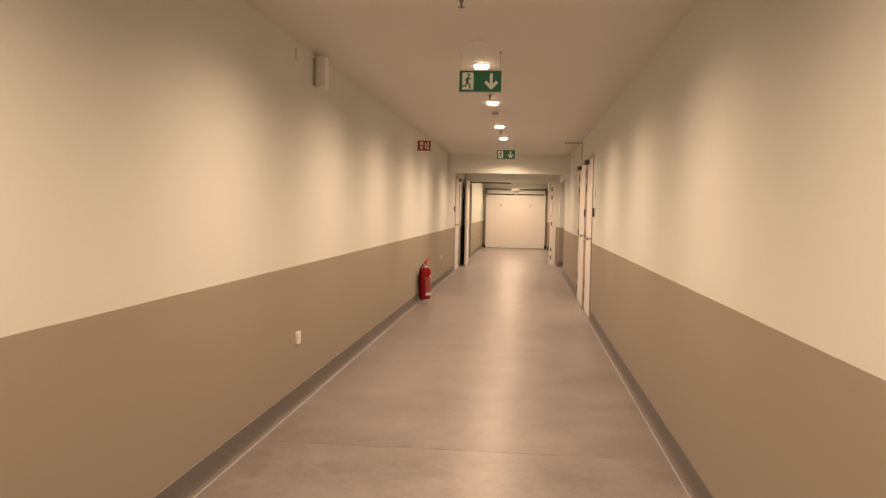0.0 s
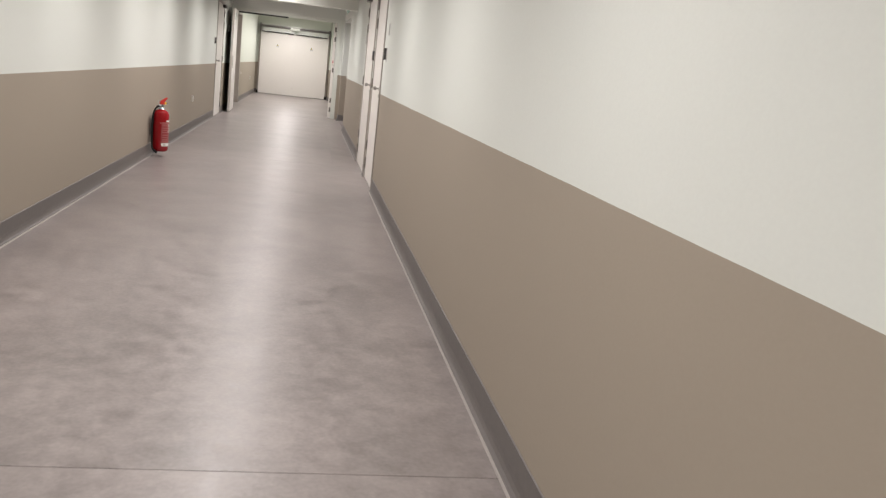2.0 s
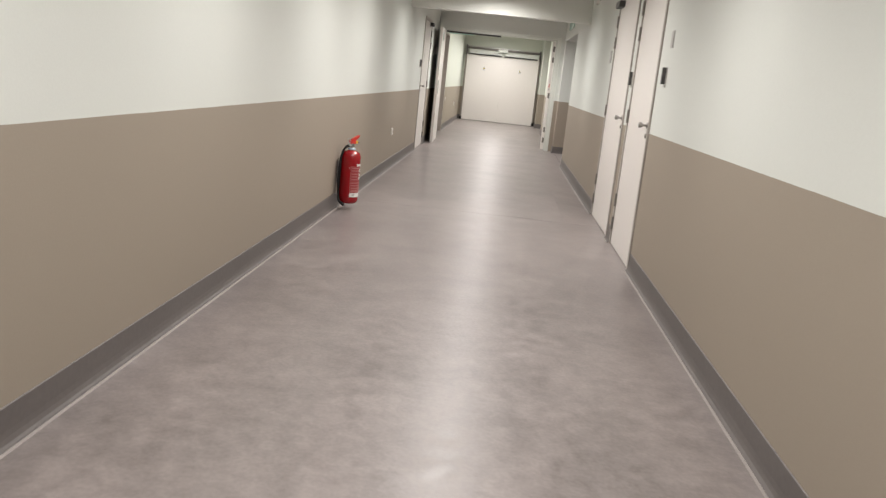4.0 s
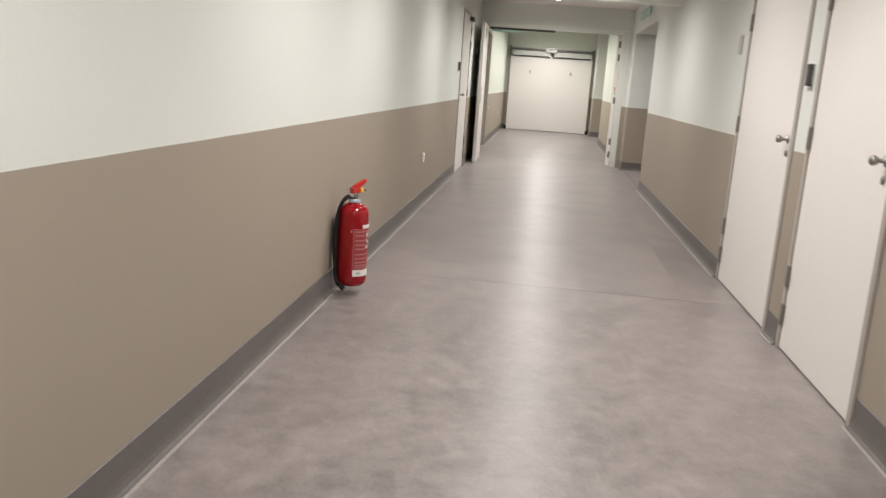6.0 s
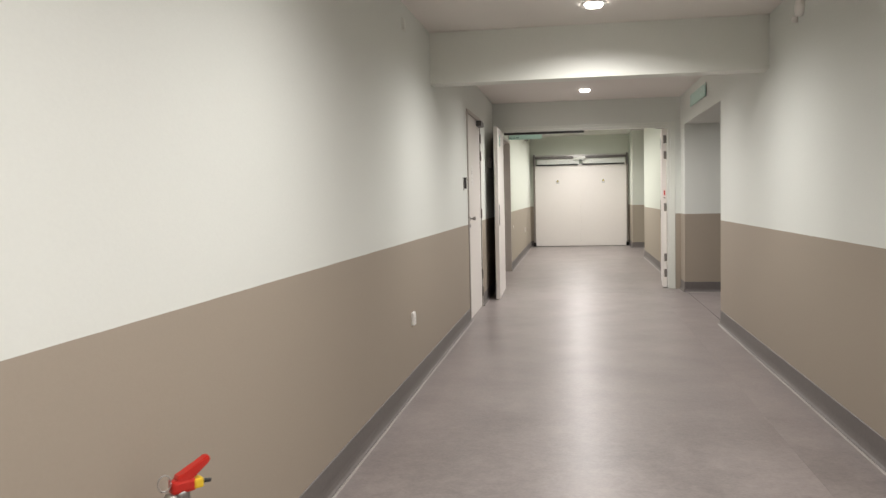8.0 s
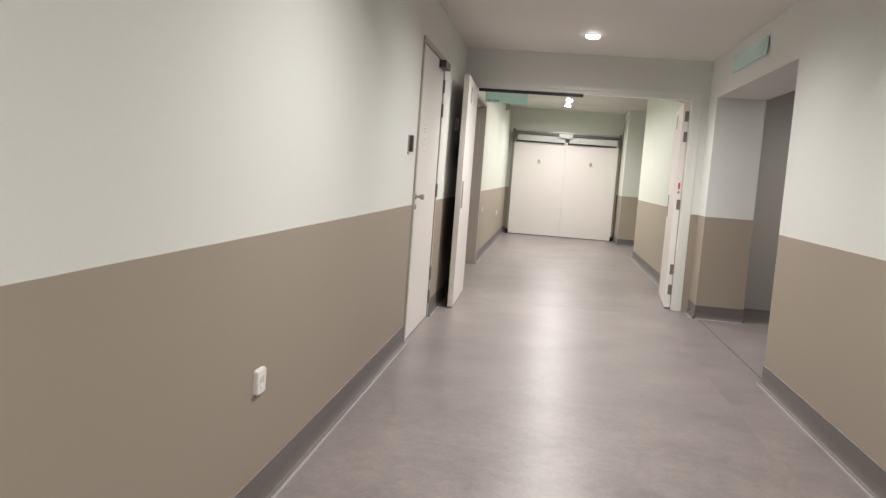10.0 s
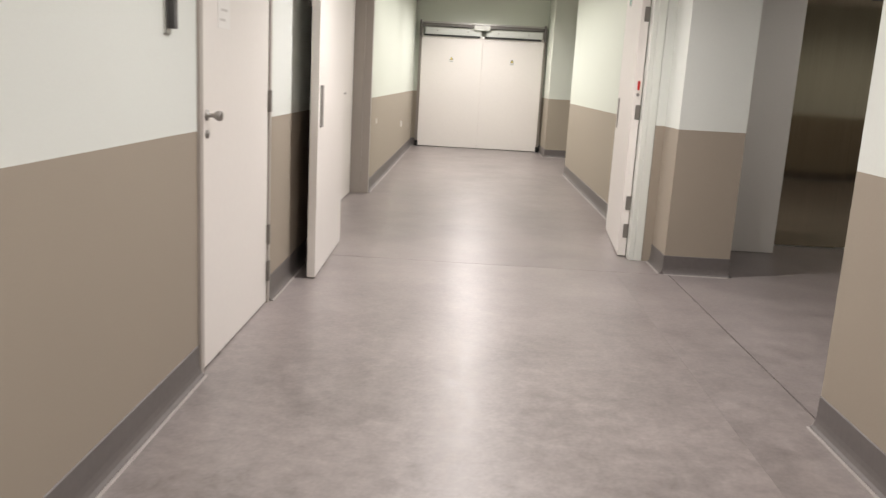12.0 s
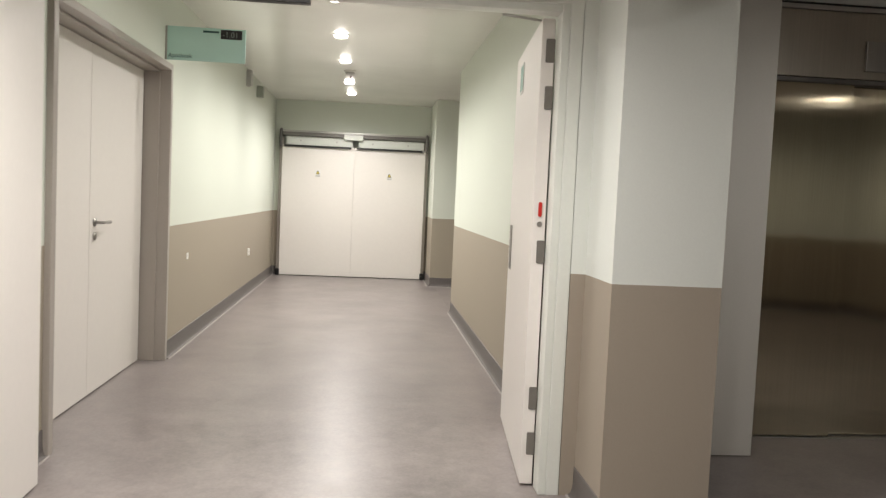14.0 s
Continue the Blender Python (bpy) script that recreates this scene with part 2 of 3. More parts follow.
def arc(points, steps=8):
    """A smooth curve through the points."""
    pts = [Vector(p) for p in points]
    out = []
    for i in range(len(pts) - 1):
        p0, p1, p2, p3 = pts[max(i - 1, 0)], pts[i], pts[i + 1], pts[min(i + 2, len(pts) - 1)]
        for s in range(steps):
            t = s / steps
            out.append(0.5 * (2 * p1 + (p2 - p0) * t + (2 * p0 - 5 * p1 + 4 * p2 - p3) * t * t + (3 * p1 - p0 - 3 * p2 + p3) * t ** 3))
    return out + [pts[-1]]


def prism(outline, axis, lo, hi):
    """A flat outline given as pairs, extruded from lo to hi along the axis."""
    def at(u, v, w):
        return {"X": (w, u, v), "Y": (u, w, v), "Z": (u, v, w)}[axis]
    bm = bmesh.new()
    a = [bm.verts.new(at(u, v, lo)) for u, v in outline]
    b = [bm.verts.new(at(u, v, hi)) for u, v in outline]
    bm.faces.new(list(reversed(a)))
    bm.faces.new(b)
    for i in range(len(a)):
        bm.faces.new((a[i], a[(i + 1) % len(a)], b[(i + 1) % len(a)], b[i]))
    return bm


def rounded(x0, x1, z0, z1, r, n=5):
    pts = []
    for cx, cz, a0 in ((x1 - r, z1 - r, 0), (x0 + r, z1 - r, 90), (x0 + r, z0 + r, 180), (x1 - r, z0 + r, 270)):
        for i in range(n):
            a = radians(a0 + 90 * i / (n - 1))
            pts.append((cx + r * math.cos(a), cz + r * math.sin(a)))
    return pts


def mesh_of(name, bm, material):
    bmesh.ops.recalc_face_normals(bm, faces=bm.faces)
    me = bpy.data.meshes.new(name)
    bm.to_mesh(me)
    bm.free()
    me.materials.append(material)
    return me


def part(name, bm, material, parent, label=""):
    ob = new(name, mesh_of(name, bm, material))
    ob.parent = parent
    if label:
        ob["label"] = label
    return ob


def thing(name, label, category, at=(0, 0, 0), group="", kind=""):
    ob = new(name)
    ob.empty_display_size = 0.05
    ob.location = at
    return tagged(ob, label, category, group, kind)


def structure(name, bm, material, label="", category=""):
    return tagged(new(name, mesh_of(name, bm, material)), label, category or name.split("_")[0], kind="structure")


def writing(text, size, material, parent, m, name="writing"):
    curve = bpy.data.curves.new(name, "FONT")
    curve.body, curve.size, curve.extrude = text, size, 0.0006
    tmp = bpy.data.objects.new(name, curve)
    scene.collection.objects.link(tmp)
    bpy.context.view_layer.update()
    me = bpy.data.meshes.new_from_object(tmp.evaluated_get(bpy.context.evaluated_depsgraph_get()))
    bpy.data.objects.remove(tmp)
    me.materials.clear()
    me.materials.append(material)
    ob = new(name, me)
    ob.parent = parent
    ob.matrix_basis = m
    return ob


# ---- large structure ----
structure("wall_west", boxes(
    (WEST - 0.18, WEST, SOUTH_END, 17.50, 0, TOP), (WEST - 0.18, WEST, 17.50, 18.66, 2.17, TOP), (WEST - 0.18, WEST, 18.66, FIRE_Y, 0, TOP)),
    M_WESTWALL, "corridor wall painted off-white above a taupe dado", "wall")
structure("wall_east", boxes(
    (EAST, LOBBY_X, SOUTH_END, 9.77, 0, TOP), (EAST, LOBBY_X, 9.77, 10.84, 2.17, TOP), (EAST, LOBBY_X, 10.84, 11.07, 0, TOP),
    (EAST, LOBBY_X, 11.07, 12.375, 2.17, TOP), (EAST, LOBBY_X, 12.375, 17.365, 0, TOP), (EAST, LOBBY_X, 17.365, 19.93, 2.13, TOP),
    (EAST, LOBBY_X, 19.93, FIRE_Y, 0, TOP)), M_WALL, "corridor wall with two-tone paint, doors and a lobby opening", "wall")
structure("wall_south", boxes((WEST, EAST, SOUTH_END - 0.15, SOUTH_END, 0, TOP)), M_WALL, "plain two-tone wall closing the corridor", "wall")
structure("beam", boxes((WEST - 0.06, EAST, 15.405, 15.585, 2.135, TOP)), M_PLAIN, "white downstand beam across the corridor ceiling", "beam")
structure("wall_fire", boxes(
    (WEST - 0.15, -1.385, FIRE_Y, 20.46, 0, NTOP), (0.975, LOBBY_X, FIRE_Y, 20.46, 0, NTOP), (-1.385, 0.975, FIRE_Y, 20.46, 2.19, NTOP)),
    M_WALL, "white wall round the open fire doors", "wall")
structure("wall_north_west", boxes(
    (NWEST - 0.3, NWEST, 20.46, 20.75, 0, NTOP), (NWEST - 0.3, NWEST, 20.75, 23.05, 2.18, NTOP), (NWEST - 0.3, NWEST, 23.05, END_Y, 0, NTOP)),
    M_NWALL, "pale green wall above a beige dado", "wall")
structure("wall_north_east", boxes((NEAST, LOBBY_X, 20.46, 26.04, 0, NTOP)), M_NWALL, "pale green wall above a beige dado", "wall")
structure("wall_pier", boxes((1.005, 3.6, 28.72, END_Y, 0, NTOP)), M_NWALL, "pale green pier beside the sliding door", "wall")
structure("wall_north_end", boxes((NWEST - 0.3, 1.005, END_Y, END_Y + 0.2, 0, NTOP)), M_NWALL, "pale green end wall behind the sliding door", "wall")
structure("wall_side_passage", boxes((3.6, 3.75, 25.89, 28.72, 0, NTOP), (LOBBY_X, 3.6, 25.89, 26.04, 0, NTOP)), M_NWALL, "walls of a side passage", "wall")
structure("wall_lobby", boxes(
    (LOBBY_X, 6.6, 15.05, 15.2, 0, LTOP), (6.6, 6.75, 15.05, 21.5, 0, LTOP), (3.62, 6.6, 21.285, 21.5, 0, LTOP), (2.16, 3.62, 21.285, 21.5, 2.497, LTOP)), M_WALL, "two-tone walls of the lift lobby", "wall")
structure("wall_lift_side", boxes((LOBBY_X, 2.16, 20.925, 21.5, 0.006, LTOP)), M_GREYPANEL, "plain grey wall return beside the lift", "wall")

structure("ceiling", boxes(
    (WEST - 0.18, EAST, SOUTH_END - 0.15, 14.186, TOP, TOP + 0.12), (WEST - 0.18, EAST, 14.194, 15.405, TOP, TOP + 0.12), (WEST, EAST, 14.186, 14.194, TOP + 0.006, TOP + 0.12),
    (WEST - 0.18, EAST, 15.585, FIRE_Y, TOP, TOP + 0.12), (WEST - 0.18, EAST, 15.405, 15.585, TOP, TOP + 0.12)),
    M_CEIL, "smooth painted corridor ceiling", "ceiling")
structure("ceiling_lobby", boxes((LOBBY_X - 0.1, 6.75, 15.05, 21.5, LTOP, LTOP + 0.12), (EAST, LOBBY_X, SOUTH_END, FIRE_Y, TOP, LTOP)), M_CEIL, "smooth painted lobby ceiling", "ceiling")
structure("ceiling_north", boxes((NWEST - 0.3, 3.75, 20.46, END_Y + 0.2, NTOP, NTOP + 0.12)), M_NCEIL, "smooth white ceiling beyond the fire doors", "ceiling")

floor = structure("floor", boxes((-1.8, 6.75, SOUTH_END - 0.15, END_Y + 0.2, -0.12, -0.004)), M_SUB, "marbled grey-mauve linoleum floor with welded seams", "floor")


def coved(name, runs):
    """Coved vinyl skirting along straight runs; each run is start, end and the room side."""
    profile = [(0.0, 0.132), (0.004, 0.129), (0.005, 0.05), (0.008, 0.03), (0.014, 0.014), (0.022, 0.006), (0.028, 0.005), (0.028, 0.0), (0.0, 0.0)]
    bead = [(0.028, 0.0), (0.028, 0.0058), (0.034, 0.0058), (0.037, 0.0)]
    host = thing(name, "grey coved vinyl skirting with a pale weld bead", "baseboard", kind="structure")
    for along, fixed, lo, hi, side in runs:
        for nm, outline, mat in (("skirting", profile, M_SKIRT), ("weld_bead", bead, M_BEAD)):
            pts = [(fixed + side * u, v) for u, v in outline]
            part(nm, prism(pts, along, lo, hi), mat, host)
    return host


coved("baseboard_west", [("Y", WEST, SOUTH_END, 17.50, 1), ("Y", WEST, 18.66, FIRE_Y, 1)])
coved("baseboard_east", [("Y", EAST, SOUTH_END, 9.77, -1), ("Y", EAST, 10.84, 11.07, -1), ("Y", EAST, 12.375, 17.365, -1), ("Y", EAST, 19.93, FIRE_Y, -1)])
coved("baseboard_pilaster", [("X", 19.93, EAST, LOBBY_X, -1), ("X", 17.365, EAST, LOBBY_X, 1), ("Y", LOBBY_X, 19.93, 20.925, 1)])
coved("baseboard_north", [("Y", NWEST, 23.05, END_Y, 1), ("Y", NEAST, 20.46, 26.04, -1), ("X", 28.72, 1.005, 3.6, -1), ("Y", 1.005, 28.72, END_Y, -1), ("X", END_Y, NWEST, 1.005, -1), ("Y", NWEST, 20.46, 20.75, 1)])
coved("baseboard_lobby", [("X", 15.2, LOBBY_X, 6.6, 1), ("Y", 6.6, 15.2, 21.285, -1), ("Y", LOBBY_X, 15.2, 17.365, 1)])


# ---- doors ----
def knob(parent, x, y, z, side):
    """A round knob on a rosette, standing out of the leaf towards the room."""
    k = part("knob", lathe([(0.022, 0.0), (0.022, 0.006), (0.009, 0.009), (0.0085, 0.030), (0.016, 0.036), (0.020, 0.045), (0.020, 0.058), (0.015, 0.063), (0.0, 0.064)], axis="X", n=28), M_STEEL, parent, "brushed steel knob")
    k.matrix_basis = pose(x, y, z, 0, 0, 0 if side > 0 else 180)


def single_door(name, wall, y0, y1, side, label):
    """A flush door in a steel frame. side: +1 when the room lies towards +x."""
    door = thing(name, label, "door", kind="structure")
    d = lambda a, b: (min(wall + side * a, wall + side * b), max(wall + side * a, wall + side * b))
    fx = d(-0.16, 0.012)
    part("frame_jamb", boxes((*fx, y0, y0 + 0.042, 0, 2.17), bevel=0.003), M_FRAME, door, "taupe steel frame")
    part("frame_jamb", boxes((*fx, y1 - 0.042, y1, 0, 2.17), bevel=0.003), M_FRAME, door, "taupe steel frame")
    part("frame_head", boxes((*fx, y0 + 0.042, y1 - 0.042, 2.128, 2.17), bevel=0.003), M_FRAME, door, "taupe steel frame")
    lx = d(-0.045, 0.004)
    leaf = part("leaf", boxes((*lx, y0 + 0.046, y1 - 0.046, 0.008, 2.124), bevel=0.0025), M_DOOR, door, "smooth off-white laminate leaf")
    hy = y1 - 0.040
    for z in (0.18, 0.38, 1.08, 1.74, 1.94):
        hx = d(0.004, 0.022)
        part("hinge", boxes((*hx, hy - 0.018, hy + 0.014, z - 0.055, z + 0.055), bevel=0.004), M_HINGE, door, "grey steel hinge")
    knob(leaf, wall + side * 0.004, y0 + 0.105, 1.05, side)
    lk = part("lock_rosette", lathe([(0.017, 0.0), (0.017, 0.006), (0.010, 0.009), (0.0, 0.010)], axis="X", n=20), M_STEEL, leaf, "small steel lock rosette")
    lk.matrix_basis = pose(wall + side * 0.004, y0 + 0.105, 0.975, 0, 0, 0 if side > 0 else 180)
    cx = d(0.004, 0.062)
    part("closer", boxes((*cx, y1 - 0.34, y1 - 0.08, 2.06, 2.118), bevel=0.006), M_GREYBOX, leaf, "dark overhead door closer")
    return door


single_door("door_1", EAST, 9.77, 10.84, -1, "closed off-white flush door in a taupe steel frame")
single_door("door_2", EAST, 11.07, 12.375, -1, "closed wide off-white flush door in a taupe steel frame")
single_door("door_3", WEST, 17.50, 18.66, 1, "closed off-white flush door in a taupe steel frame")

# double door in its deep recess
dd = thing("door_4", "closed off-white double door set deep in a taupe steel frame", "door", kind="structure")
part("frame_jamb", boxes((NWEST - 0.23, NWEST + 0.03, 20.74, 20.80, 0, 2.19), bevel=0.006), M_FRAME, dd)
part("frame_jamb", boxes((NWEST - 0.23, NWEST + 0.018, 23.0, 23.055, 0, 2.19), (NWEST - 0.23, NWEST - 0.06, 22.985, 23.0, 0, 2.145), bevel=0.006), M_FRAME, dd)
part("frame_head", boxes((NWEST - 0.23, NWEST + 0.018, 20.80, 23.0, 2.145, 2.19), (NWEST - 0.23, NWEST - 0.06, 20.80, 22.985, 2.13, 2.145), bevel=0.006), M_FRAME, dd)
part("leaf", boxes((NWEST - 0.22, NWEST - 0.172, 20.804, 21.9, 0.008, 2.126), bevel=0.0012), M_DOOR, dd)
leaf_b = part("leaf", boxes((NWEST - 0.22, NWEST - 0.172, 21.9015, 22.972, 0.008, 2.126), bevel=0.0012), M_DOOR, dd)
# black strip stands in for the shade between leaf and far jamb
part("gap_strip", boxes((NWEST - 0.22, NWEST - 0.19, 22.9725, 22.9845, 0.008, 2.126)), M_RUBBER, dd, "black strip that darkens the gap at the leaf's edge")
part("overlap_strip", boxes((NWEST - 0.172, NWEST - 0.170, 21.865, 21.895, 0.01, 2.12), bevel=0.0008), M_DOOR, dd)
lever = part("lever_handle", tube(arc([(0, 0, 0), (0.05, 0, 0), (0.058, 0.012, 0), (0.058, 0.05, 0), (0.058, 0.13, 0)], 6), 0.0095), M_STEEL, leaf_b, "brushed steel lever handle")
lever.matrix_basis = pose(NWEST - 0.172, 21.955, 1.06)
part("rosette", lathe([(0.026, 0), (0.026, 0.007), (0.0, 0.008)], (NWEST - 0.172, 21.955, 1.06), "X", 24), M_STEEL, leaf_b, "steel rosette")
part("lock_rosette", lathe([(0.025, 0), (0.025, 0.009), (0.012, 0.012), (0.0, 0.014)], (NWEST - 0.172, 21.955, 0.975), "X", 24), M_STEEL, leaf_b, "steel lock rosette")

# fire doors, both leaves standing open
fd = thing("door_5", "pale painted fire door frame across the corridor", "door frame", kind="structure")
part("frame_jamb", boxes((-1.385, -1.336, 20.322, 20.47, 0, 2.19), bevel=0.004), M_WHITEFRAME, fd)
part("frame_jamb", boxes((0.915, 0.973, 20.322, 20.47, 0, 2.195), (0.880, 0.915, 20.327, 20.435, 0, 2.195), bevel=0.004), M_WHITEFRAME, fd)
part("frame_head", boxes((-1.335, 0.915, 20.322, 20.47, 2.16, 2.195), (-1.33, 0.880, 20.338, 20.435, 2.128, 2.16), bevel=0.004), M_WHITEFRAME, fd)
# added black strip, so the gap behind the east jamb stays dark
part("gap_strip", boxes((0.8975, 0.9145, 20.4355, 20.47, 0, 2.128)), M_RUBBER, fd, "black strip that darkens the gap beside the leaf")
part("closer_track", boxes((-1.27, -0.20, 20.355, 20.40, 2.096, 2.127), bevel=0.003), M_BLACK, fd, "black closer slide track")


def fire_leaf(name, label, x0, x1, y0, y1, face, free_at_low):
    """An open leaf lying along y; face is the side towards the walkway."""
    leaf = thing(name, label, "door")
    slab = part("leaf", boxes((x0, x1, y0, y1, 0.010, 2.120), bevel=0.003), M_DOOR, leaf, "off-white laminate fire door leaf")
    fy = y0 if free_at_low else y1
    sg = 1 if free_at_low else -1
    fx = x1 if face > 0 else x0
    a, b = (fx, fx + face * 0.004)
    part("pull_plate", boxes((min(a, b), max(a, b), min(fy + sg * 0.065, fy + sg * 0.175), max(fy + sg * 0.065, fy + sg * 0.175), 0.915, 1.165), bevel=0.0015), M_HINGE, slab, "grey steel flush pull")
    s0, s1 = sorted((fy + sg * 0.26, fy + sg * 0.42))
    sign = part("leaf_sign", prism([(u, v) for u, v in rounded(s0, s1, 1.89, 2.05, 0.012)], "X", min(a, b), max(a, b)), M_ALU, slab, "small framed fire door sign")
    c, e = (fx + face * 0.004, fx + face * 0.0055)
    part("sign_face", prism(rounded(s0 + 0.014, s1 - 0.014, 1.904, 2.036, 0.006), "X", min(c, e), max(c, e)), M_GREENFILM, slab, "pale green printed face")
    return leaf


west_leaf = fire_leaf("fire_door", "off-white fire door leaf standing open along the wall", -1.300, -1.251, 19.198, 20.36, 1, True)
east_leaf = fire_leaf("fire_door", "off-white fire door leaf standing open with steel hinges on its edge", 0.836, 0.894, 20.445, 21.60, -1, False)
west_leaf.matrix_basis = pose(-1.251, 19.198, 0, 0, 0, 1.3) @ pose(1.251, -19.198, 0)
for z in (0.20, 0.41, 1.08, 1.77):
    part("hinge", prism(rounded(0.860, 0.896, z - 0.052, z + 0.052, 0.007), "Y", 20.4385, 20.4446), M_HINGE, east_leaf, "grey steel hinge plate")
part("closer_box", prism(rounded(0.856, 0.896, 1.925, 2.03, 0.007), "Y", 20.4385, 20.4446), M_HINGE, east_leaf, "steel closer mounting plate")
part("red_mark", prism(rounded(0.859, 0.875, 1.238, 1.305, 0.0075), "Y", 20.438, 20.4446), M_REDPLASTIC, east_leaf, "red plastic tag on the door edge")
part("lock_button", lathe([(0.012, -0.006), (0.012, 0.0)], (0.867, 20.4446, 1.205), "Y", 16), M_STEEL, east_leaf, "small steel lock button")
part("top_stay", tube([(0.66, 20.535, 2.150), (0.87, 20.535, 2.124)], 0.006, 8), M_ALU, east_leaf, "thin steel stay arm")

east_leaf.matrix_basis = pose(0.875, 20.437, 0, 0, 0, -4.9) @ pose(-0.894, -20.445, 0)

# ---- lift ----
lift = thing("lift_door", "closed brushed stainless lift doors under a steel transom", "lift door", kind="structure")
part("door_panel", boxes((2.165, 2.815, 21.30, 21.34, 0.012, 2.052), bevel=0.002), M_LIFT, lift, "brushed stainless panel")
part("door_panel", boxes((2.805, 3.56, 21.345, 21.385, 0.012, 2.052), bevel=0.002), M_LIFT, lift, "brushed stainless panel")
part("transom", boxes((2.165, 3.56, 21.27, 21.385, 2.080, 2.452), bevel=0.004), M_LIFTDARK, lift, "dark steel transom")
part("transom_lip", boxes((2.165, 3.56, 21.283, 21.385, 2.053, 2.079), bevel=0.002), M_DARKALU, lift, "dark steel lip")
part("jamb", boxes((3.56, 3.62, 21.27, 21.385, 0, 2.452), bevel=0.004), M_LIFTDARK, lift)
part("sill", boxes((2.165, 3.56, 21.285, 21.405, -0.003, 0.006), bevel=0.001), M_ALU, lift, "grooved aluminium sill")
part("indicator", boxes((2.845, 3.07, 21.251, 21.27, 2.125, 2.295), bevel=0.004), M_STEEL, lift, "steel floor indicator plate")
part("cornice", boxes((2.165, 3.56, 21.26, 21.385, 2.454, 2.480), bevel=0.002), M_ALU, lift, "pale steel cornice strip")
# the dark gap over the cornice is a solid black strip
part("shadow_gap", boxes((2.165, 3.56, 21.277, 21.385, 2.481, 2.496)), M_BLACK, lift, "black strip in place of the shade above the cornice")

# ---- sliding end door ----
sd = thing("sliding_door", "large closed off-white double sliding door on an overhead rail", "sliding door")
DY = 29.615
for x0, x1 in ((-1.282, -0.1785), (-0.177, 0.925)):
    panel = part("door_panel", boxes((x0, x1, DY, DY + 0.06, 0.012, 2.022), bevel=0.0015), M_DOOR, sd, "smooth off-white panel")
    cx = (x0 + x1) / 2
    part("warning_sign", prism(rounded(cx - 0.045, cx + 0.045, 1.535, 1.655, 0.004), "Y", DY - 0.002, DY), M_WHITELABEL, panel, "small white warning sticker")
    part("warning_triangle", prism([(cx - 0.034, 1.585), (cx + 0.034, 1.585), (cx, 1.648)], "Y", DY - 0.004, DY - 0.002), M_BLACK, panel, "black triangle outline")
    part("warning_field", prism([(cx - 0.022, 1.592), (cx + 0.022, 1.592), (cx, 1.634)], "Y", DY - 0.0055, DY - 0.004), M_WARNYELLOW, panel, "yellow warning field")
    part("caption_bar", boxes((cx - 0.035, cx + 0.035, DY - 0.0035, DY - 0.002, 1.548, 1.572)), M_GREYPLATE, panel)
    part("seal_strip", boxes((x0 + 0.03, x1 - 0.05, DY - 0.04, DY, 1.992, 2.022), bevel=0.004), M_BLACK, sd, "black brush seal")
    part("hanger_plate", boxes((x0 + 0.06, x1 - 0.03, DY + 0.005, DY + 0.05, 2.026, 2.155), bevel=0.004), M_WHITEFRAME, sd, "pale hanger panel")
    for u in (0.25, 0.75):
        hx = x0 + (x1 - x0) * u
        part("hanger_bolt", lathe([(0.012, -0.008), (0.012, 0.0)], (hx, DY + 0.005, 2.09), "Y", 12), M_ALU, sd, "steel hanger bolt")
part("rail", boxes((-1.30, 0.942, DY - 0.04, DY + 0.06, 2.160, 2.218), bevel=0.006), M_DARKALU, sd, "dark aluminium track rail")
part("rail_cover", boxes((-1.30, 0.942, DY + 0.02, DY + 0.137, 2.221, 2.250), bevel=0.004), M_ALU, sd, "aluminium rail cover")
part("drive_box", boxes((-0.345, -0.05, DY - 0.07, DY + 0.02, 2.125, 2.208), bevel=0.01), M_WHITEFRAME, sd, "pale drive housing")
for x in (-1.305, 0.942):
    part("end_bracket", tube(arc([(x, DY + 0.03, 2.255), (x, DY - 0.04, 2.235), (x, DY - 0.05, 2.155), (x, DY - 0.04, 2.02), (x, DY + 0.02, 2.0)], 6), 0.022), M_DARKALU, sd, "dark end bracket")
    part("guide_post", boxes((x - 0.03, x + 0.03, DY + 0.06, DY + 0.135, 0.0, 2.21), bevel=0.004), M_FRAME, sd, "taupe side guide")
    part("floor_guide", boxes((x - 0.03, x + 0.03, DY - 0.04, DY + 0.04, 0.002, 0.10), bevel=0.012), M_RUBBER, sd, "black floor guide")


# ---- ceiling fittings ----
def downlight(x, y, z, watts, cone=CONE, edge=SOFT_EDGE):
    ob = thing("downlight", "round recessed white ceiling downlight, lit", "ceiling light", (x, y, z), "downlights")
    part("trim_ring", lathe([(0.060, -0.001), (0.063, -0.009), (0.072, -0.006), (0.077, -0.001)], n=40), M_PLATE, ob, "white trim ring")
    part("lens", lathe([(0.0, -0.030), (0.032, -0.029), (0.050, -0.025), (0.058, -0.018), (0.060, -0.009), (0.060, -0.002)], n=40), M_LENS, ob, "glowing frosted lens")
    lamp = bpy.data.lights.new("lamp", "SPOT")
    lamp.energy, lamp.color, lamp.spot_size, lamp.spot_blend, lamp.shadow_soft_size = watts, LAMP_COLOR, radians(cone), edge, 0.03
    lo = new("lamp", lamp)
    lo.parent, lo.location = ob, (0, 0, -0.075)
    return ob


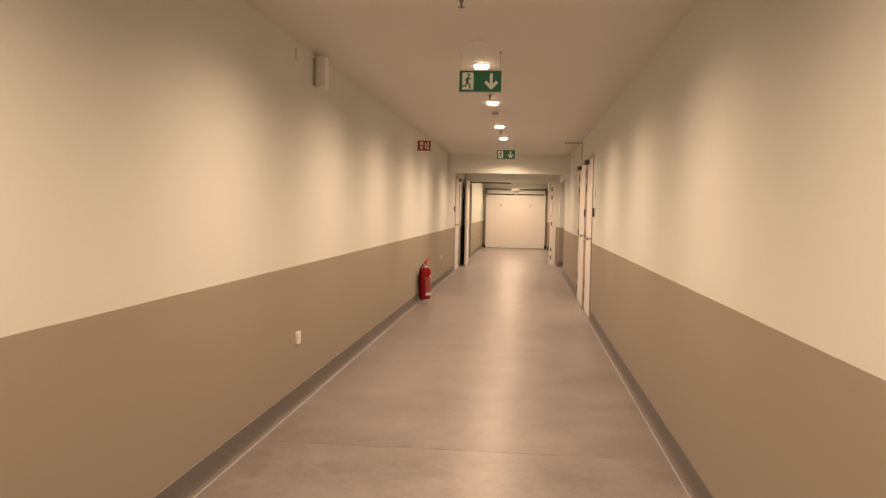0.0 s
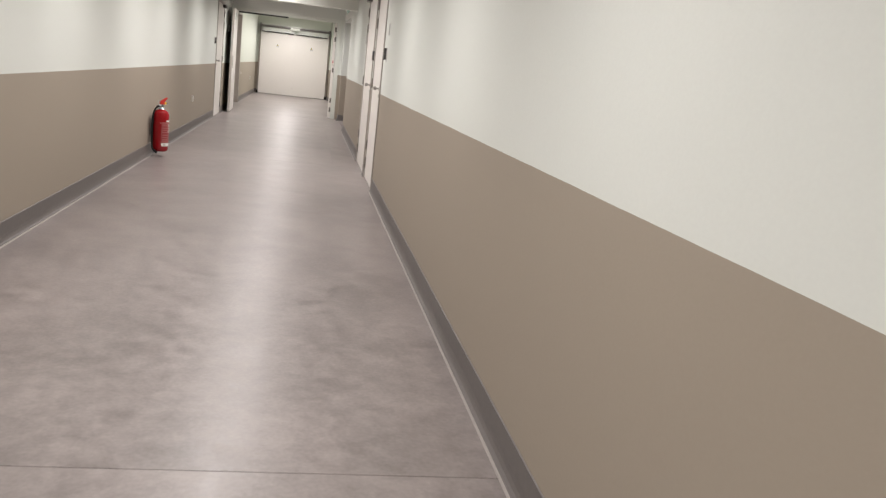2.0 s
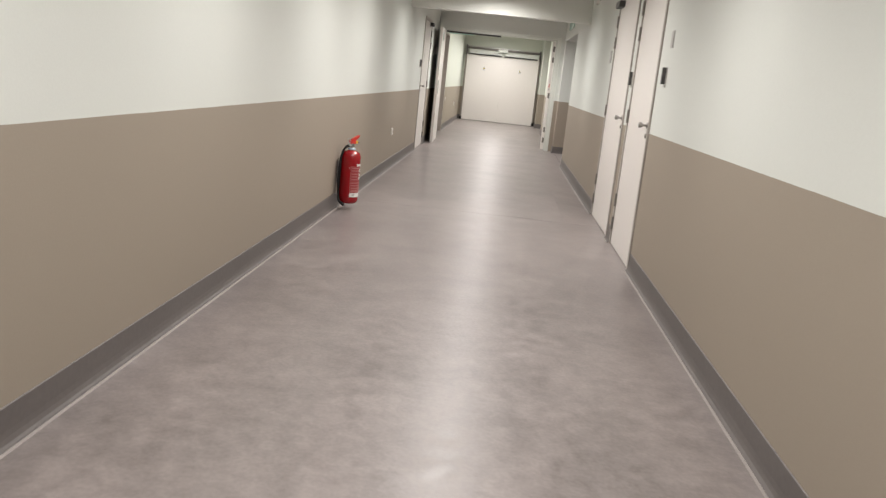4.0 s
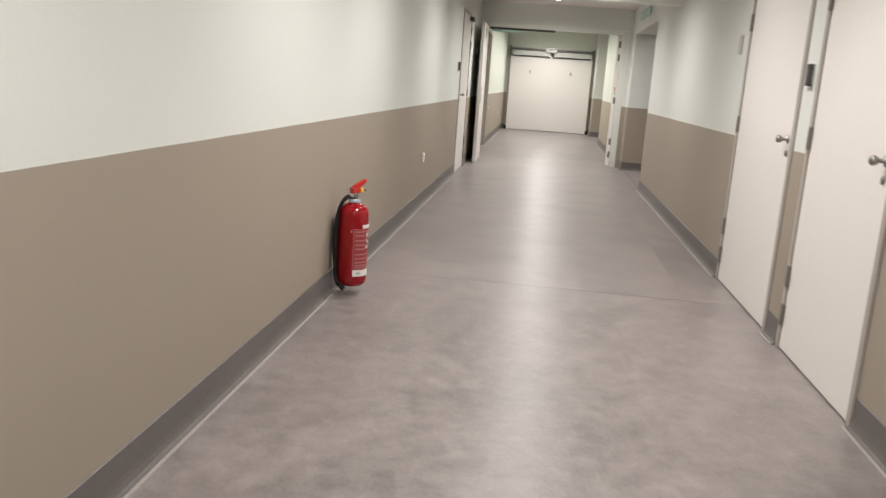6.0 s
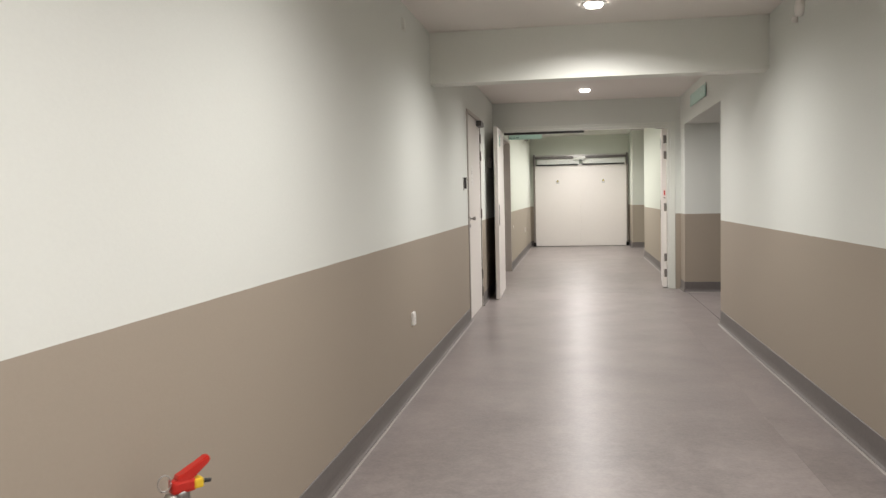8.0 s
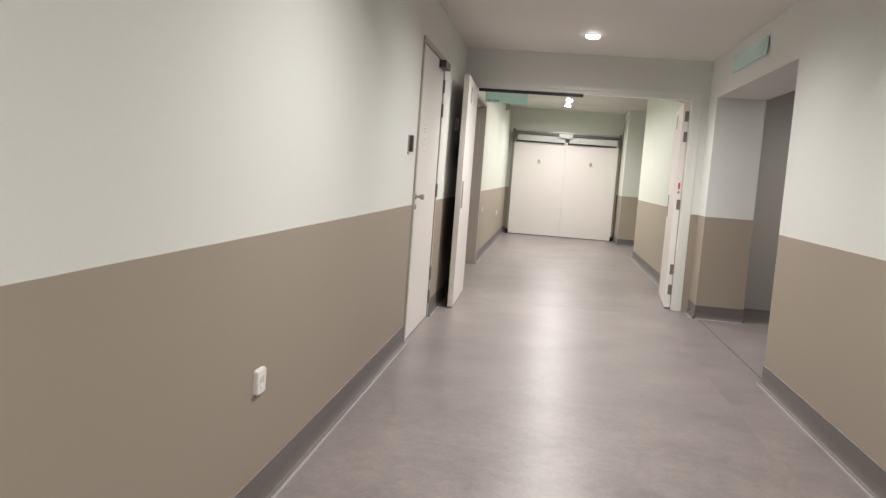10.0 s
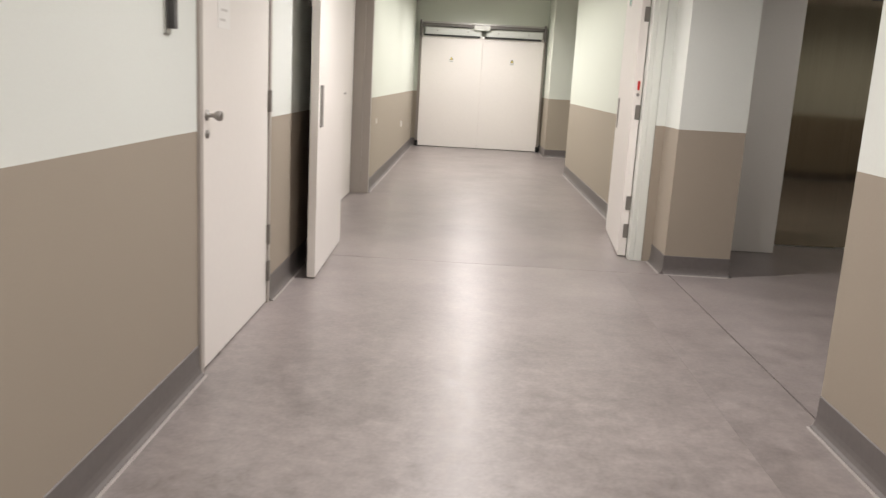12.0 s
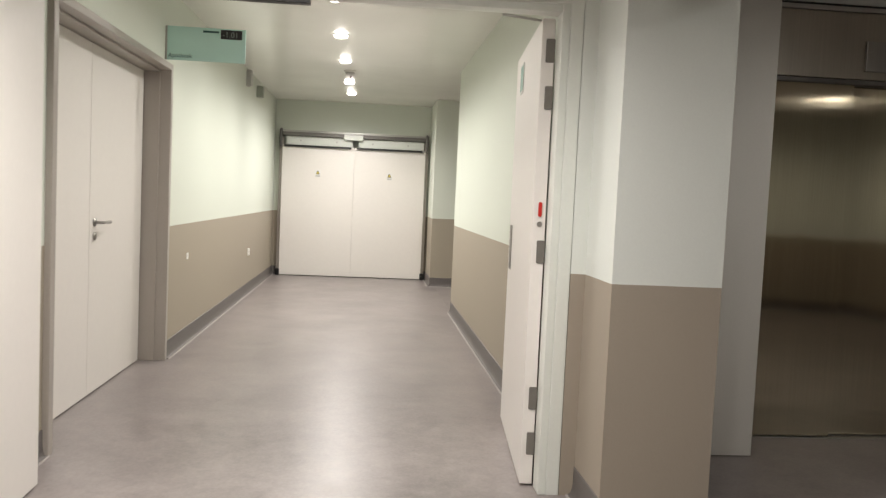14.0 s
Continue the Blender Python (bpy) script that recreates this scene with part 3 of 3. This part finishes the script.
for y in MAIN_LAMPS:
    downlight(X_LAMPS, y, TOP, LAMP_WATTS)
for y, share in zip(VESTIBULE_LAMPS, (0.78, 1.42)):
    downlight(X_LAMPS, y, TOP, LAMP_WATTS * share)
# both out of view; the first is added to brighten the grey wall return
for x, y, share in ((2.7, 19.35, 0.24), (5.3, 16.8, 0.24)):
    downlight(x, y, LTOP, LAMP_WATTS * share, 170.0, 0.7)
for y, share in zip(NORTH_LAMPS, (0.42, 0.52, 0.78, 0.90, 1.0, 0.76)):
    downlight(X_LAMPS - 0.03, y, NTOP, LAMP_WATTS * share, 171.0, 1.0)

spr = thing("sprinkler", "small pendent steel sprinkler head on the ceiling", "sprinkler", (X_LAMPS, 14.28, TOP), "sprinklers")
part("escutcheon", lathe([(0.034, 0.0), (0.034, -0.006), (0.012, -0.010), (0.0, -0.0101)], n=24), M_ALU, spr)
part("body", lathe([(0.012, -0.008), (0.011, -0.028), (0.007, -0.030), (0.006, -0.052), (0.0, -0.0521)], n=16), M_DARKALU, spr)
part("deflector", lathe([(0.004, -0.050), (0.019, -0.053), (0.019, -0.055), (0.0, -0.0555)], n=20), M_DARKALU, spr)
for y, z in ((10.6, TOP), (7.0, TOP), (3.4, TOP), (26.75, NTOP)):
    copy_thing(spr, pose(X_LAMPS, y, z))

det = thing("smoke_detector", "round white smoke detector on the ceiling", "smoke detector", (X_LAMPS, 8.4, TOP), "detectors")
part("base", lathe([(0.052, 0.0), (0.052, -0.012), (0.046, -0.014), (0.0, -0.0141)], n=32), M_PLATE, det)
part("chamber", lathe([(0.040, -0.014), (0.040, -0.030), (0.028, -0.042), (0.0, -0.043)], n=32), M_GREYPLATE, det, "slotted grey sensing chamber")
copy_thing(det, pose(X_LAMPS, 26.45, NTOP)).scale = (1.3, 1.3, 1.2)

cov = thing("ceiling_cover", "flat round white cover on the ceiling", "ceiling cover", (-0.17, 4.55, TOP))
part("disc", lathe([(0.055, 0.0), (0.055, -0.004), (0.050, -0.006), (0.0, -0.0061)], n=32), M_CEIL, cov)


def bar(bm, a, b, w, y0, y1):
    """A straight stroke from a to b in the xz plane, joined to bm."""
    a, b = Vector(a), Vector(b)
    d = (b - a).normalized()
    s = Vector((-d.y, d.x)) * w / 2
    q = [a + s - d * w * 0.3, a - s - d * w * 0.3, b - s + d * w * 0.3, b + s + d * w * 0.3]
    f = [bm.verts.new((p.x, y0, p.y)) for p in q]
    g = [bm.verts.new((p.x, y1, p.y)) for p in q]
    bm.faces.new(f)
    bm.faces.new(list(reversed(g)))
    for i in range(4):
        bm.faces.new((f[i], g[i], g[(i + 1) % 4], f[(i + 1) % 4]))


def exit_sign(x, y, z0):
    """A hanging exit sign, 0.3 m wide, with its face towards -y."""
    ob = thing("exit_sign", "green and white emergency exit sign hanging from the ceiling", "exit sign", (x, y, z0), "exit signs")
    part("panel", boxes((-0.15, 0.15, 0.0, 0.016, 0, 0.148), bevel=0.002), M_EXITGREEN, ob, "green luminous panel")
    part("edge_rail", boxes((-0.152, 0.152, -0.002, 0.018, -0.005, 0.0), bevel=0.001), M_ALU, ob, "pale bottom rail")
    part("pictogram_field", boxes((-0.128, -0.048, -0.0015, 0.0, 0.014, 0.134)), M_EXITWHITE, ob, "white doorway field")
    fig = bmesh.new()
    for a, b, w in (((-0.086, 0.098), (-0.094, 0.066), 0.018), ((-0.086, 0.098), (-0.066, 0.090), 0.008), ((-0.090, 0.094), (-0.108, 0.082), 0.008),
                    ((-0.094, 0.066), (-0.076, 0.046), 0.010), ((-0.076, 0.046), (-0.070, 0.022), 0.009), ((-0.096, 0.064), (-0.104, 0.040), 0.010), ((-0.104, 0.040), (-0.126, 0.036), 0.009)):
        bar(fig, a, b, w, -0.003, -0.0015)
    part("pictogram", fig, M_EXITGREEN, ob, "green running symbol")
    dot = lathe([(0.0095, -0.003), (0.0095, -0.0015)], (-0.082, 0, 0.117), "Y", 16)
    part("pictogram_dot", dot, M_EXITGREEN, ob)
    arrow = bmesh.new()
    bar(arrow, (0.078, 0.122), (0.078, 0.040), 0.022, -0.0025, -0.001)
    bar(arrow, (0.078, 0.028), (0.040, 0.066), 0.022, -0.0025, -0.001)
    bar(arrow, (0.078, 0.028), (0.116, 0.066), 0.022, -0.0025, -0.001)
    part("arrow", arrow, M_EXITWHITE, ob, "white down arrow")
    for u in (-0.14, 0.14):
        part("suspension_wire", tube([(u, 0.008, 0.148), (u, 0.008, TOP - z0 - 0.012)], 0.0022, 6), M_ALU, ob)
        part("wire_anchor", lathe([(0.011, TOP - z0), (0.011, TOP - z0 - 0.012), (0.0, TOP - z0 - 0.0121)], (u, 0.008, 0), "Z", 14), M_PLATE, ob)
    return ob


exit_sign(-0.176, 4.89, 2.238)
exit_sign(-0.173, 12.70, 2.253)

# ---- wall fittings, main corridor ----
flag = thing("fire_sign", "small red fire equipment sign projecting from the wall", "sign", (WEST, 10.805, 2.236))
part("plate", boxes((0.012, 0.19, 0, 0.004, 0, 0.145), bevel=0.001), M_SIGNRED, flag)
part("arm", boxes((0.0, 0.012, -0.004, 0.008, 0.0, 0.145), bevel=0.001), M_SIGNRED, flag)
for a, b, c, d in ((0.032, 0.082, 0.080, 0.128), (0.036, 0.076, 0.02, 0.064), (0.108, 0.128, 0.03, 0.112), (0.138, 0.168, 0.022, 0.056), (0.142, 0.164, 0.072, 0.124)):
    part("symbol", boxes((a, b, -0.0012, 0.0, c, d)), M_WHITELABEL, flag)


def socket(x, y, z):
    ob = thing("wall_socket", "white rounded wall socket on the taupe dado", "socket", (x, y, z), "sockets")
    part("cover", prism(rounded(-0.042, 0.042, -0.044, 0.044, 0.010), "X", 0.0, 0.013), M_PLATE, ob)
    part("rim", prism(rounded(-0.038, 0.038, -0.040, 0.040, 0.008), "X", 0.013, 0.016), M_PLATE, ob)
    part("well", lathe([(0.023, 0.0162), (0.0215, 0.0185), (0.020, 0.0165), (0.0, 0.0164)], axis="X", n=28), M_PLATE, ob)
    for s in (-0.0095, 0.0095):
        part("pin_hole", lathe([(0.0028, 0.0165), (0.0028, 0.0172)], (0, s, 0), "X", 10), M_BLACK, ob)
    return ob


s0 = socket(WEST, 4.577, 0.476)
copy_thing(s0, pose(WEST, 14.495, 0.478))
copy_thing(s0, pose(NWEST, 27.2, 0.522))
copy_thing(s0, pose(NWEST, 23.75, 0.728)).scale = (0.25, 0.9, 0.6)


def reader(x, y, z, side):
    ob = thing("card_reader", "dark slim card reader on the wall beside a door", "card reader", (x, y, z), "card readers")
    ob.rotation_euler = (0, 0, 0 if side > 0 else math.pi)
    part("back_plate", prism(rounded(-0.028, 0.026, -0.066, 0.062, 0.006), "X", 0.0, 0.008), M_ALU, ob, "brushed metal back plate")
    part("housing", prism(rounded(-0.008, 0.026, -0.048, 0.060, 0.006), "X", 0.008, 0.030), M_GREYBOX, ob, "dark grey plastic housing")
    part("status_light", prism(rounded(0.004, 0.014, 0.040, 0.046, 0.002), "X", 0.030, 0.0308), M_BLACK, ob)
    return ob


reader(EAST, 9.483, 1.39, -1)
reader(EAST, 10.95, 1.38, -1)
reader(WEST, 17.19, 1.405, 1)


def plate(name, label, category, x, y, z, w, h, side, depth=0.01, mat=None, group=""):
    ob = thing(name, label, category, (x, y, z), group)
    ob.rotation_euler = (0, 0, 0 if side > 0 else math.pi)
    part("cover", prism(rounded(-w / 2, w / 2, -h / 2, h / 2, min(w, h) * 0.1), "X", 0, depth * 0.6), mat or M_GREYPLATE, ob)
    part("face", prism(rounded(-w / 2 + 0.006, w / 2 - 0.006, -h / 2 + 0.006, h / 2 - 0.006, min(w, h) * 0.08), "X", depth * 0.6, depth), mat or M_GREYPLATE, ob)
    return ob


plate("door_sign", "small pale grey room plate beside a door", "sign", EAST, 9.43, 1.63, 0.085, 0.11, -1, 0.006, group="room plates")
plate("door_sign", "small pale grey room plate beside a door", "sign", EAST, 12.61, 1.614, 0.10, 0.13, -1, 0.01, group="room plates")
plate("cover_plate", "white blank cover plate high on the wall", "cover plate", WEST, 14.42, 2.383, 0.08, 0.08, 1, 0.012, M_PLAIN)
plate("cover_plate", "white blank cover plate high on the wall", "cover plate", WEST, 4.48, 2.42, 0.08, 0.08, 1, 0.012, M_PLAIN)

notice = thing("door_notice", "faint white paper notice stuck on a door", "notice", (WEST, 17.84, 1.50))
part("sheet", boxes((0.0042, 0.0052, -0.085, 0.085, -0.105, 0.105)), M_NOTICE, notice)
for z, a, b in ((0.075, -0.05, 0.03), (0.045, -0.06, 0.055), (0.02, -0.06, 0.04), (-0.03, -0.045, 0.05), (-0.07, -0.06, 0.02)):
    part("print_line", boxes((0.0053, 0.0058, a, b, z - 0.006, z + 0.004)), M_EDGE, notice, "pale grey unreadable print")
plate("wall_box", "small pale box on the wall behind an open fire door", "box", WEST, 19.72, 1.70, 0.075, 0.12, 1, 0.035, M_PLATE)

siren = thing("wall_sounder", "pale rounded alarm sounder box high on the wall", "alarm", (WEST, 4.96, 2.376))
part("back_box", boxes((0, 0.02, -0.055, 0.055, -0.10, 0.10), bevel=0.004), M_GREYPLATE, siren)
part("cover", boxes((0.02, 0.095, -0.06, 0.06, -0.114, 0.114), bevel=0.016), M_PLATE, siren, "rounded off-white cover")

hook = thing("wall_detector", "small white round detector with a side knob on the wall", "detector", (EAST, 14.56, 2.38))
part("body", lathe([(0.055, 0.0), (0.055, -0.02), (0.045, -0.035), (0.0, -0.036)], axis="X", n=28), M_PLATE, hook)
part("knob", lathe([(0.018, 0.0), (0.018, -0.03), (0.0, -0.031)], (0, 0.11, -0.05), "X", 16), M_PLATE, hook)

brk = thing("wall_bracket", "thin grey angled bracket on the wall near the ceiling", "bracket", (EAST, 12.08, 2.2))
part("upright", boxes((-0.012, 0.0, -0.012, 0.012, 0.0, 0.29), bevel=0.002), M_FRAME, brk)
part("arm", boxes((-0.28, -0.0125, -0.012, 0.012, 0.27, 0.29), bevel=0.002), M_FRAME, brk)


def glass_sign_wall():
    ob = thing("lobby_sign", "pale green glass sign on the wall above the lobby opening", "sign", (EAST, 18.71, 2.338))
    ob.rotation_euler = (0, 0, math.pi)
    part("panel", prism(rounded(-0.555, 0.555, -0.066, 0.066, 0.004), "X", 0.012, 0.020), M_GREENFILM, ob, "pale green glass panel")
    for u in (-0.48, 0.48):
        part("spacer", lathe([(0.009, 0.0), (0.009, 0.012)], (0, u, 0), "X", 12), M_ALU, ob)
    for a, b, c, d in ((0.27, 0.36, 0.018, 0.045), (0.22, 0.31, -0.035, -0.008), (0.42, 0.50, -0.04, 0.045)):
        part("caption_bar", boxes((0.020, 0.0212, a, b, c, d)), M_SIGNINK, ob, "faded green unreadable caption")
    return ob


glass_sign_wall()

proj = thing("projecting_sign", "pale green glass sign projecting from the wall with a room number", "sign", (NWEST, 22.87, 2.203))
part("panel", boxes((0.004, 0.562, 0.0, 0.008, 0.0, 0.238), bevel=0.001), M_GREENFILM, proj, "pale green glass panel")
part("number_field", boxes((0.385, 0.535, -0.002, 0.0, 0.165, 0.230)), M_BLACK, proj, "black number field")
writing("-1.01", 0.056, M_PALEINK, proj, pose(0.397, -0.0026, 0.178, 90, 0, 0))
writing("Apotheek", 0.042, M_GREENINK, proj, pose(0.02, -0.0012, 0.018, 90, 0, 0))
part("caption_bar", boxes((0.26, 0.372, -0.0012, 0.0, 0.204, 0.218)), M_GREENINK, proj)
part("wall_rail", boxes((0.0, 0.012, -0.006, 0.014, 0.0, 0.238), bevel=0.002), M_ALU, proj, "slim aluminium wall rail")

plate("wall_box", "narrow grey box high on the wall", "box", NWEST, 26.7, 2.61, 0.10, 0.19, 1, 0.06, M_GREYPLATE)
plate("wall_box", "grey-green junction box high on the wall", "box", NWEST, 27.6, 2.56, 0.14, 0.15, 1, 0.08, M_BOXGREEN)

# ---- fire extinguisher ----
ext = thing("fire_extinguisher", "red fire extinguisher with a black hose hung on the wall", "fire extinguisher", (-1.283, 11.02, 0.026))
ext.scale = (1, 1, 1.092)
R = 0.086
part("cylinder", lathe([(0.0, 0.040), (R * 0.50, 0.040), (R * 0.66, 0.029), (R * 0.80, 0.032), (R * 0.94, 0.044), (R, 0.064), (R, 0.392), (R * 0.975, 0.416), (R * 0.88, 0.437), (R * 0.64, 0.452), (R * 0.36, 0.459), (R * 0.34, 0.466)], n=48), M_RED, ext, "glossy red steel cylinder")
part("neck_collar", lathe([(0.031, 0.458), (0.033, 0.464), (0.033, 0.478), (0.026, 0.482), (0.0, 0.4825)], n=8), M_ALU, ext, "bright hexagonal collar")
part("collar_label", lathe([(0.0335, 0.465), (0.0338, 0.466), (0.0338, 0.476), (0.0335, 0.477)], n=24), M_COLLAR, ext, "pale blue inspection sticker")
part("valve_body", lathe([(0.019, 0.480), (0.022, 0.488), (0.020, 0.508), (0.015, 0.516), (0.0, 0.5165)], n=20), M_DARKALU, ext, "metal valve body")
head = boxes((-0.026, 0.034, -0.016, 0.016, 0.510, 0.540), bevel=0.008)
part("valve_head", head, M_REDPLASTIC, ext, "red plastic valve head")
grip = prism([(-0.014, 0.532), (0.016, 0.530), (0.068, 0.566), (0.074, 0.577), (0.066, 0.582), (0.010, 0.556), (-0.012, 0.548)], "Y", -0.014, 0.014)
bmesh.ops.bevel(grip, geom=list(grip.edges), offset=0.003, segments=2, affect="EDGES")
part("squeeze_lever", grip, M_REDPLASTIC, ext, "red squeeze lever")
part("safety_clip", boxes((0.028, 0.052, -0.017, 0.017, 0.514, 0.536), bevel=0.005), M_YELLOW, ext, "yellow safety clip")
part("pin", tube([(0.045, 0.0, 0.525), (0.075, 0.0, 0.522)], 0.005, 8), M_BLACK, ext)
part("pin_ring", tube([(-0.040 + 0.016 * math.cos(a / 16 * 2 * math.pi), -0.004, 0.538 + 0.018 * math.sin(a / 16 * 2 * math.pi)) for a in range(17)], 0.0018, 6), M_ALU, ext, "thin steel pin ring")
part("hose", tube(arc([(-0.012, -0.012, 0.496), (-0.040, -0.030, 0.488), (-0.066, -0.044, 0.446), (-0.080, -0.049, 0.375), (-0.085, -0.049, 0.240), (-0.084, -0.049, 0.130), (-0.080, -0.054, 0.080), (-0.066, -0.066, 0.048), (-0.046, -0.076, 0.032)], 8), 0.0105, 12), M_RUBBER, ext, "black rubber hose")
part("hose_return", tube(arc([(-0.020, -0.030, 0.492), (-0.052, -0.052, 0.470), (-0.078, -0.064, 0.410), (-0.090, -0.066, 0.300), (-0.090, -0.064, 0.200), (-0.084, -0.058, 0.130)], 8), 0.0075, 10), M_RUBBER, ext, "black rubber hose strand")
part("hose_clip", tube([(-0.090, -0.064, 0.250), (-0.075, -0.030, 0.252)], 0.006, 8), M_GREYBOX, ext, "dark hose clip")
part("hose_ferrule", tube([(-0.002, -0.010, 0.499), (-0.030, -0.018, 0.498)], 0.013, 10), M_ALU, ext)
part("nozzle", tube([(-0.056, -0.072, 0.040), (-0.020, -0.086, 0.020)], 0.013, 12), M_RUBBER, ext, "black nozzle")


def wrap(name, a0, a1, z0, z1, mat, parent, lift_by, n=14):
    """A sheet wrapped on the cylinder between two angles."""
    bm = bmesh.new()
    cols = []
    for i in range(n + 1):
        a = radians(a0 + (a1 - a0) * i / n)
        r = R + lift_by
        cols.append([bm.verts.new((r * math.cos(a), r * math.sin(a), z)) for z in (z0, z1)])
    for p, q in zip(cols, cols[1:]):
        bm.faces.new((p[0], q[0], q[1], p[1])).smooth = True
    return part(name, bm, mat, parent)


A0, A1 = -74, 18
wrap("instruction_label", A0, A1, 0.124, 0.335, M_LABEL, ext, 0.0008)
wrap("white_band", A0 + 34, A1, 0.338, 0.356, M_WHITELABEL, ext, 0.0012)
wrap("maker_band", A0, A1, 0.088, 0.122, M_WHITELABEL, ext, 0.0012)
wrap("maker_mark", A0 + 14, A0 + 30, 0.097, 0.113, M_GREYPLATE, ext, 0.0020, 6)
for i, (w, z) in enumerate(((70, 0.318), (44, 0.298), (46, 0.272), (42, 0.250), (46, 0.228), (76, 0.200), (72, 0.178), (78, 0.158), (64, 0.142), (74, 0.130))):
    wrap("print_line", A0 + 6, A0 + 6 + w, z, z + 0.007, M_PRINT, ext, 0.0016, 8)
wrap("label_edge", A0 - 1.5, A0, 0.124, 0.335, M_PRINT, ext, 0.0014, 2)
wrap("label_edge", A0, A1, 0.333, 0.3355, M_PRINT, ext, 0.0014)
for a, z, w, h in ((-18, 0.292, 7, 0.022), (-7, 0.296, 5, 0.018), (-17, 0.262, 5, 0.020), (-9, 0.258, 8, 0.014), (-22, 0.232, 6, 0.018), (-13, 0.230, 4, 0.022), (-5, 0.234, 6, 0.016)):
    wrap("pictogram", a, a + w, z, z + h, M_WHITELABEL, ext, 0.0020, 4)
wrap("seal_dot", A0 - 12, A0 - 6, 0.318, 0.330, M_PRINT, ext, 0.0016, 4)
part("wall_hook", boxes((-0.122, -0.118, 0.01, 0.05, 0.18, 0.36), (-0.118, -0.07, 0.022, 0.038, 0.30, 0.306), bevel=0.0015), M_GREYBOX, ext, "dark steel wall hook")

# the valve and its lever are turned half towards the wall
for piece in ext.children:
    if piece.name.split(".")[0] in ("valve_head", "squeeze_lever", "safety_clip", "pin", "pin_ring"):
        piece.matrix_basis = pose(0, 0, 0, 0, 0, 48)

# the west wall runs a hair out of square, with all that is fixed to it
LEAN = pose(WEST, 11.0, 0, 0, 0, 0.05) @ pose(-WEST, -11.0, 0)
for ob in list(scene.collection.objects):
    fixed = ob.name in ("wall_west", "baseboard_west", "door_3")
    if ob.parent is None and (fixed or (abs(ob.location.x - WEST) < 0.15 and ob.location.x != NWEST and 0 < ob.location.y < FIRE_Y)):
        ob.matrix_basis = LEAN @ ob.matrix_basis

# ---- floor sheets and seams ----
G, H = 0.0003, 0.0018
for x0, x1, y0, y1 in ((WEST - 0.06, 1.075, SOUTH_END, 3.69), (WEST - 0.06, 1.075, 3.69, 11.62),
                       (WEST - 0.06, 0.705, 11.62, 19.90), (0.705, 1.075, 11.62, 19.90)):
    part("sheet", boxes((x0 + G, x1 - G, y0 + H, y1 - H, -0.004, 0.0)), M_FLOOR, floor)
part("sheet", boxes((1.078, 6.62, 15.2, 21.5, -0.004, 0.0)), M_FLOOR, floor)
part("sheet", boxes((-1.70, 1.074, 19.903, END_Y, -0.004, 0.0)), M_FLOOR, floor)
part("sheet", boxes((1.076, 3.62, 25.95, 28.74, -0.004, 0.0)), M_FLOOR, floor)
part("expansion_joint", boxes((1.0745, 1.0785, 17.365, 19.93, -0.004, 0.0025)), M_SUB, floor, "dark joint strip")
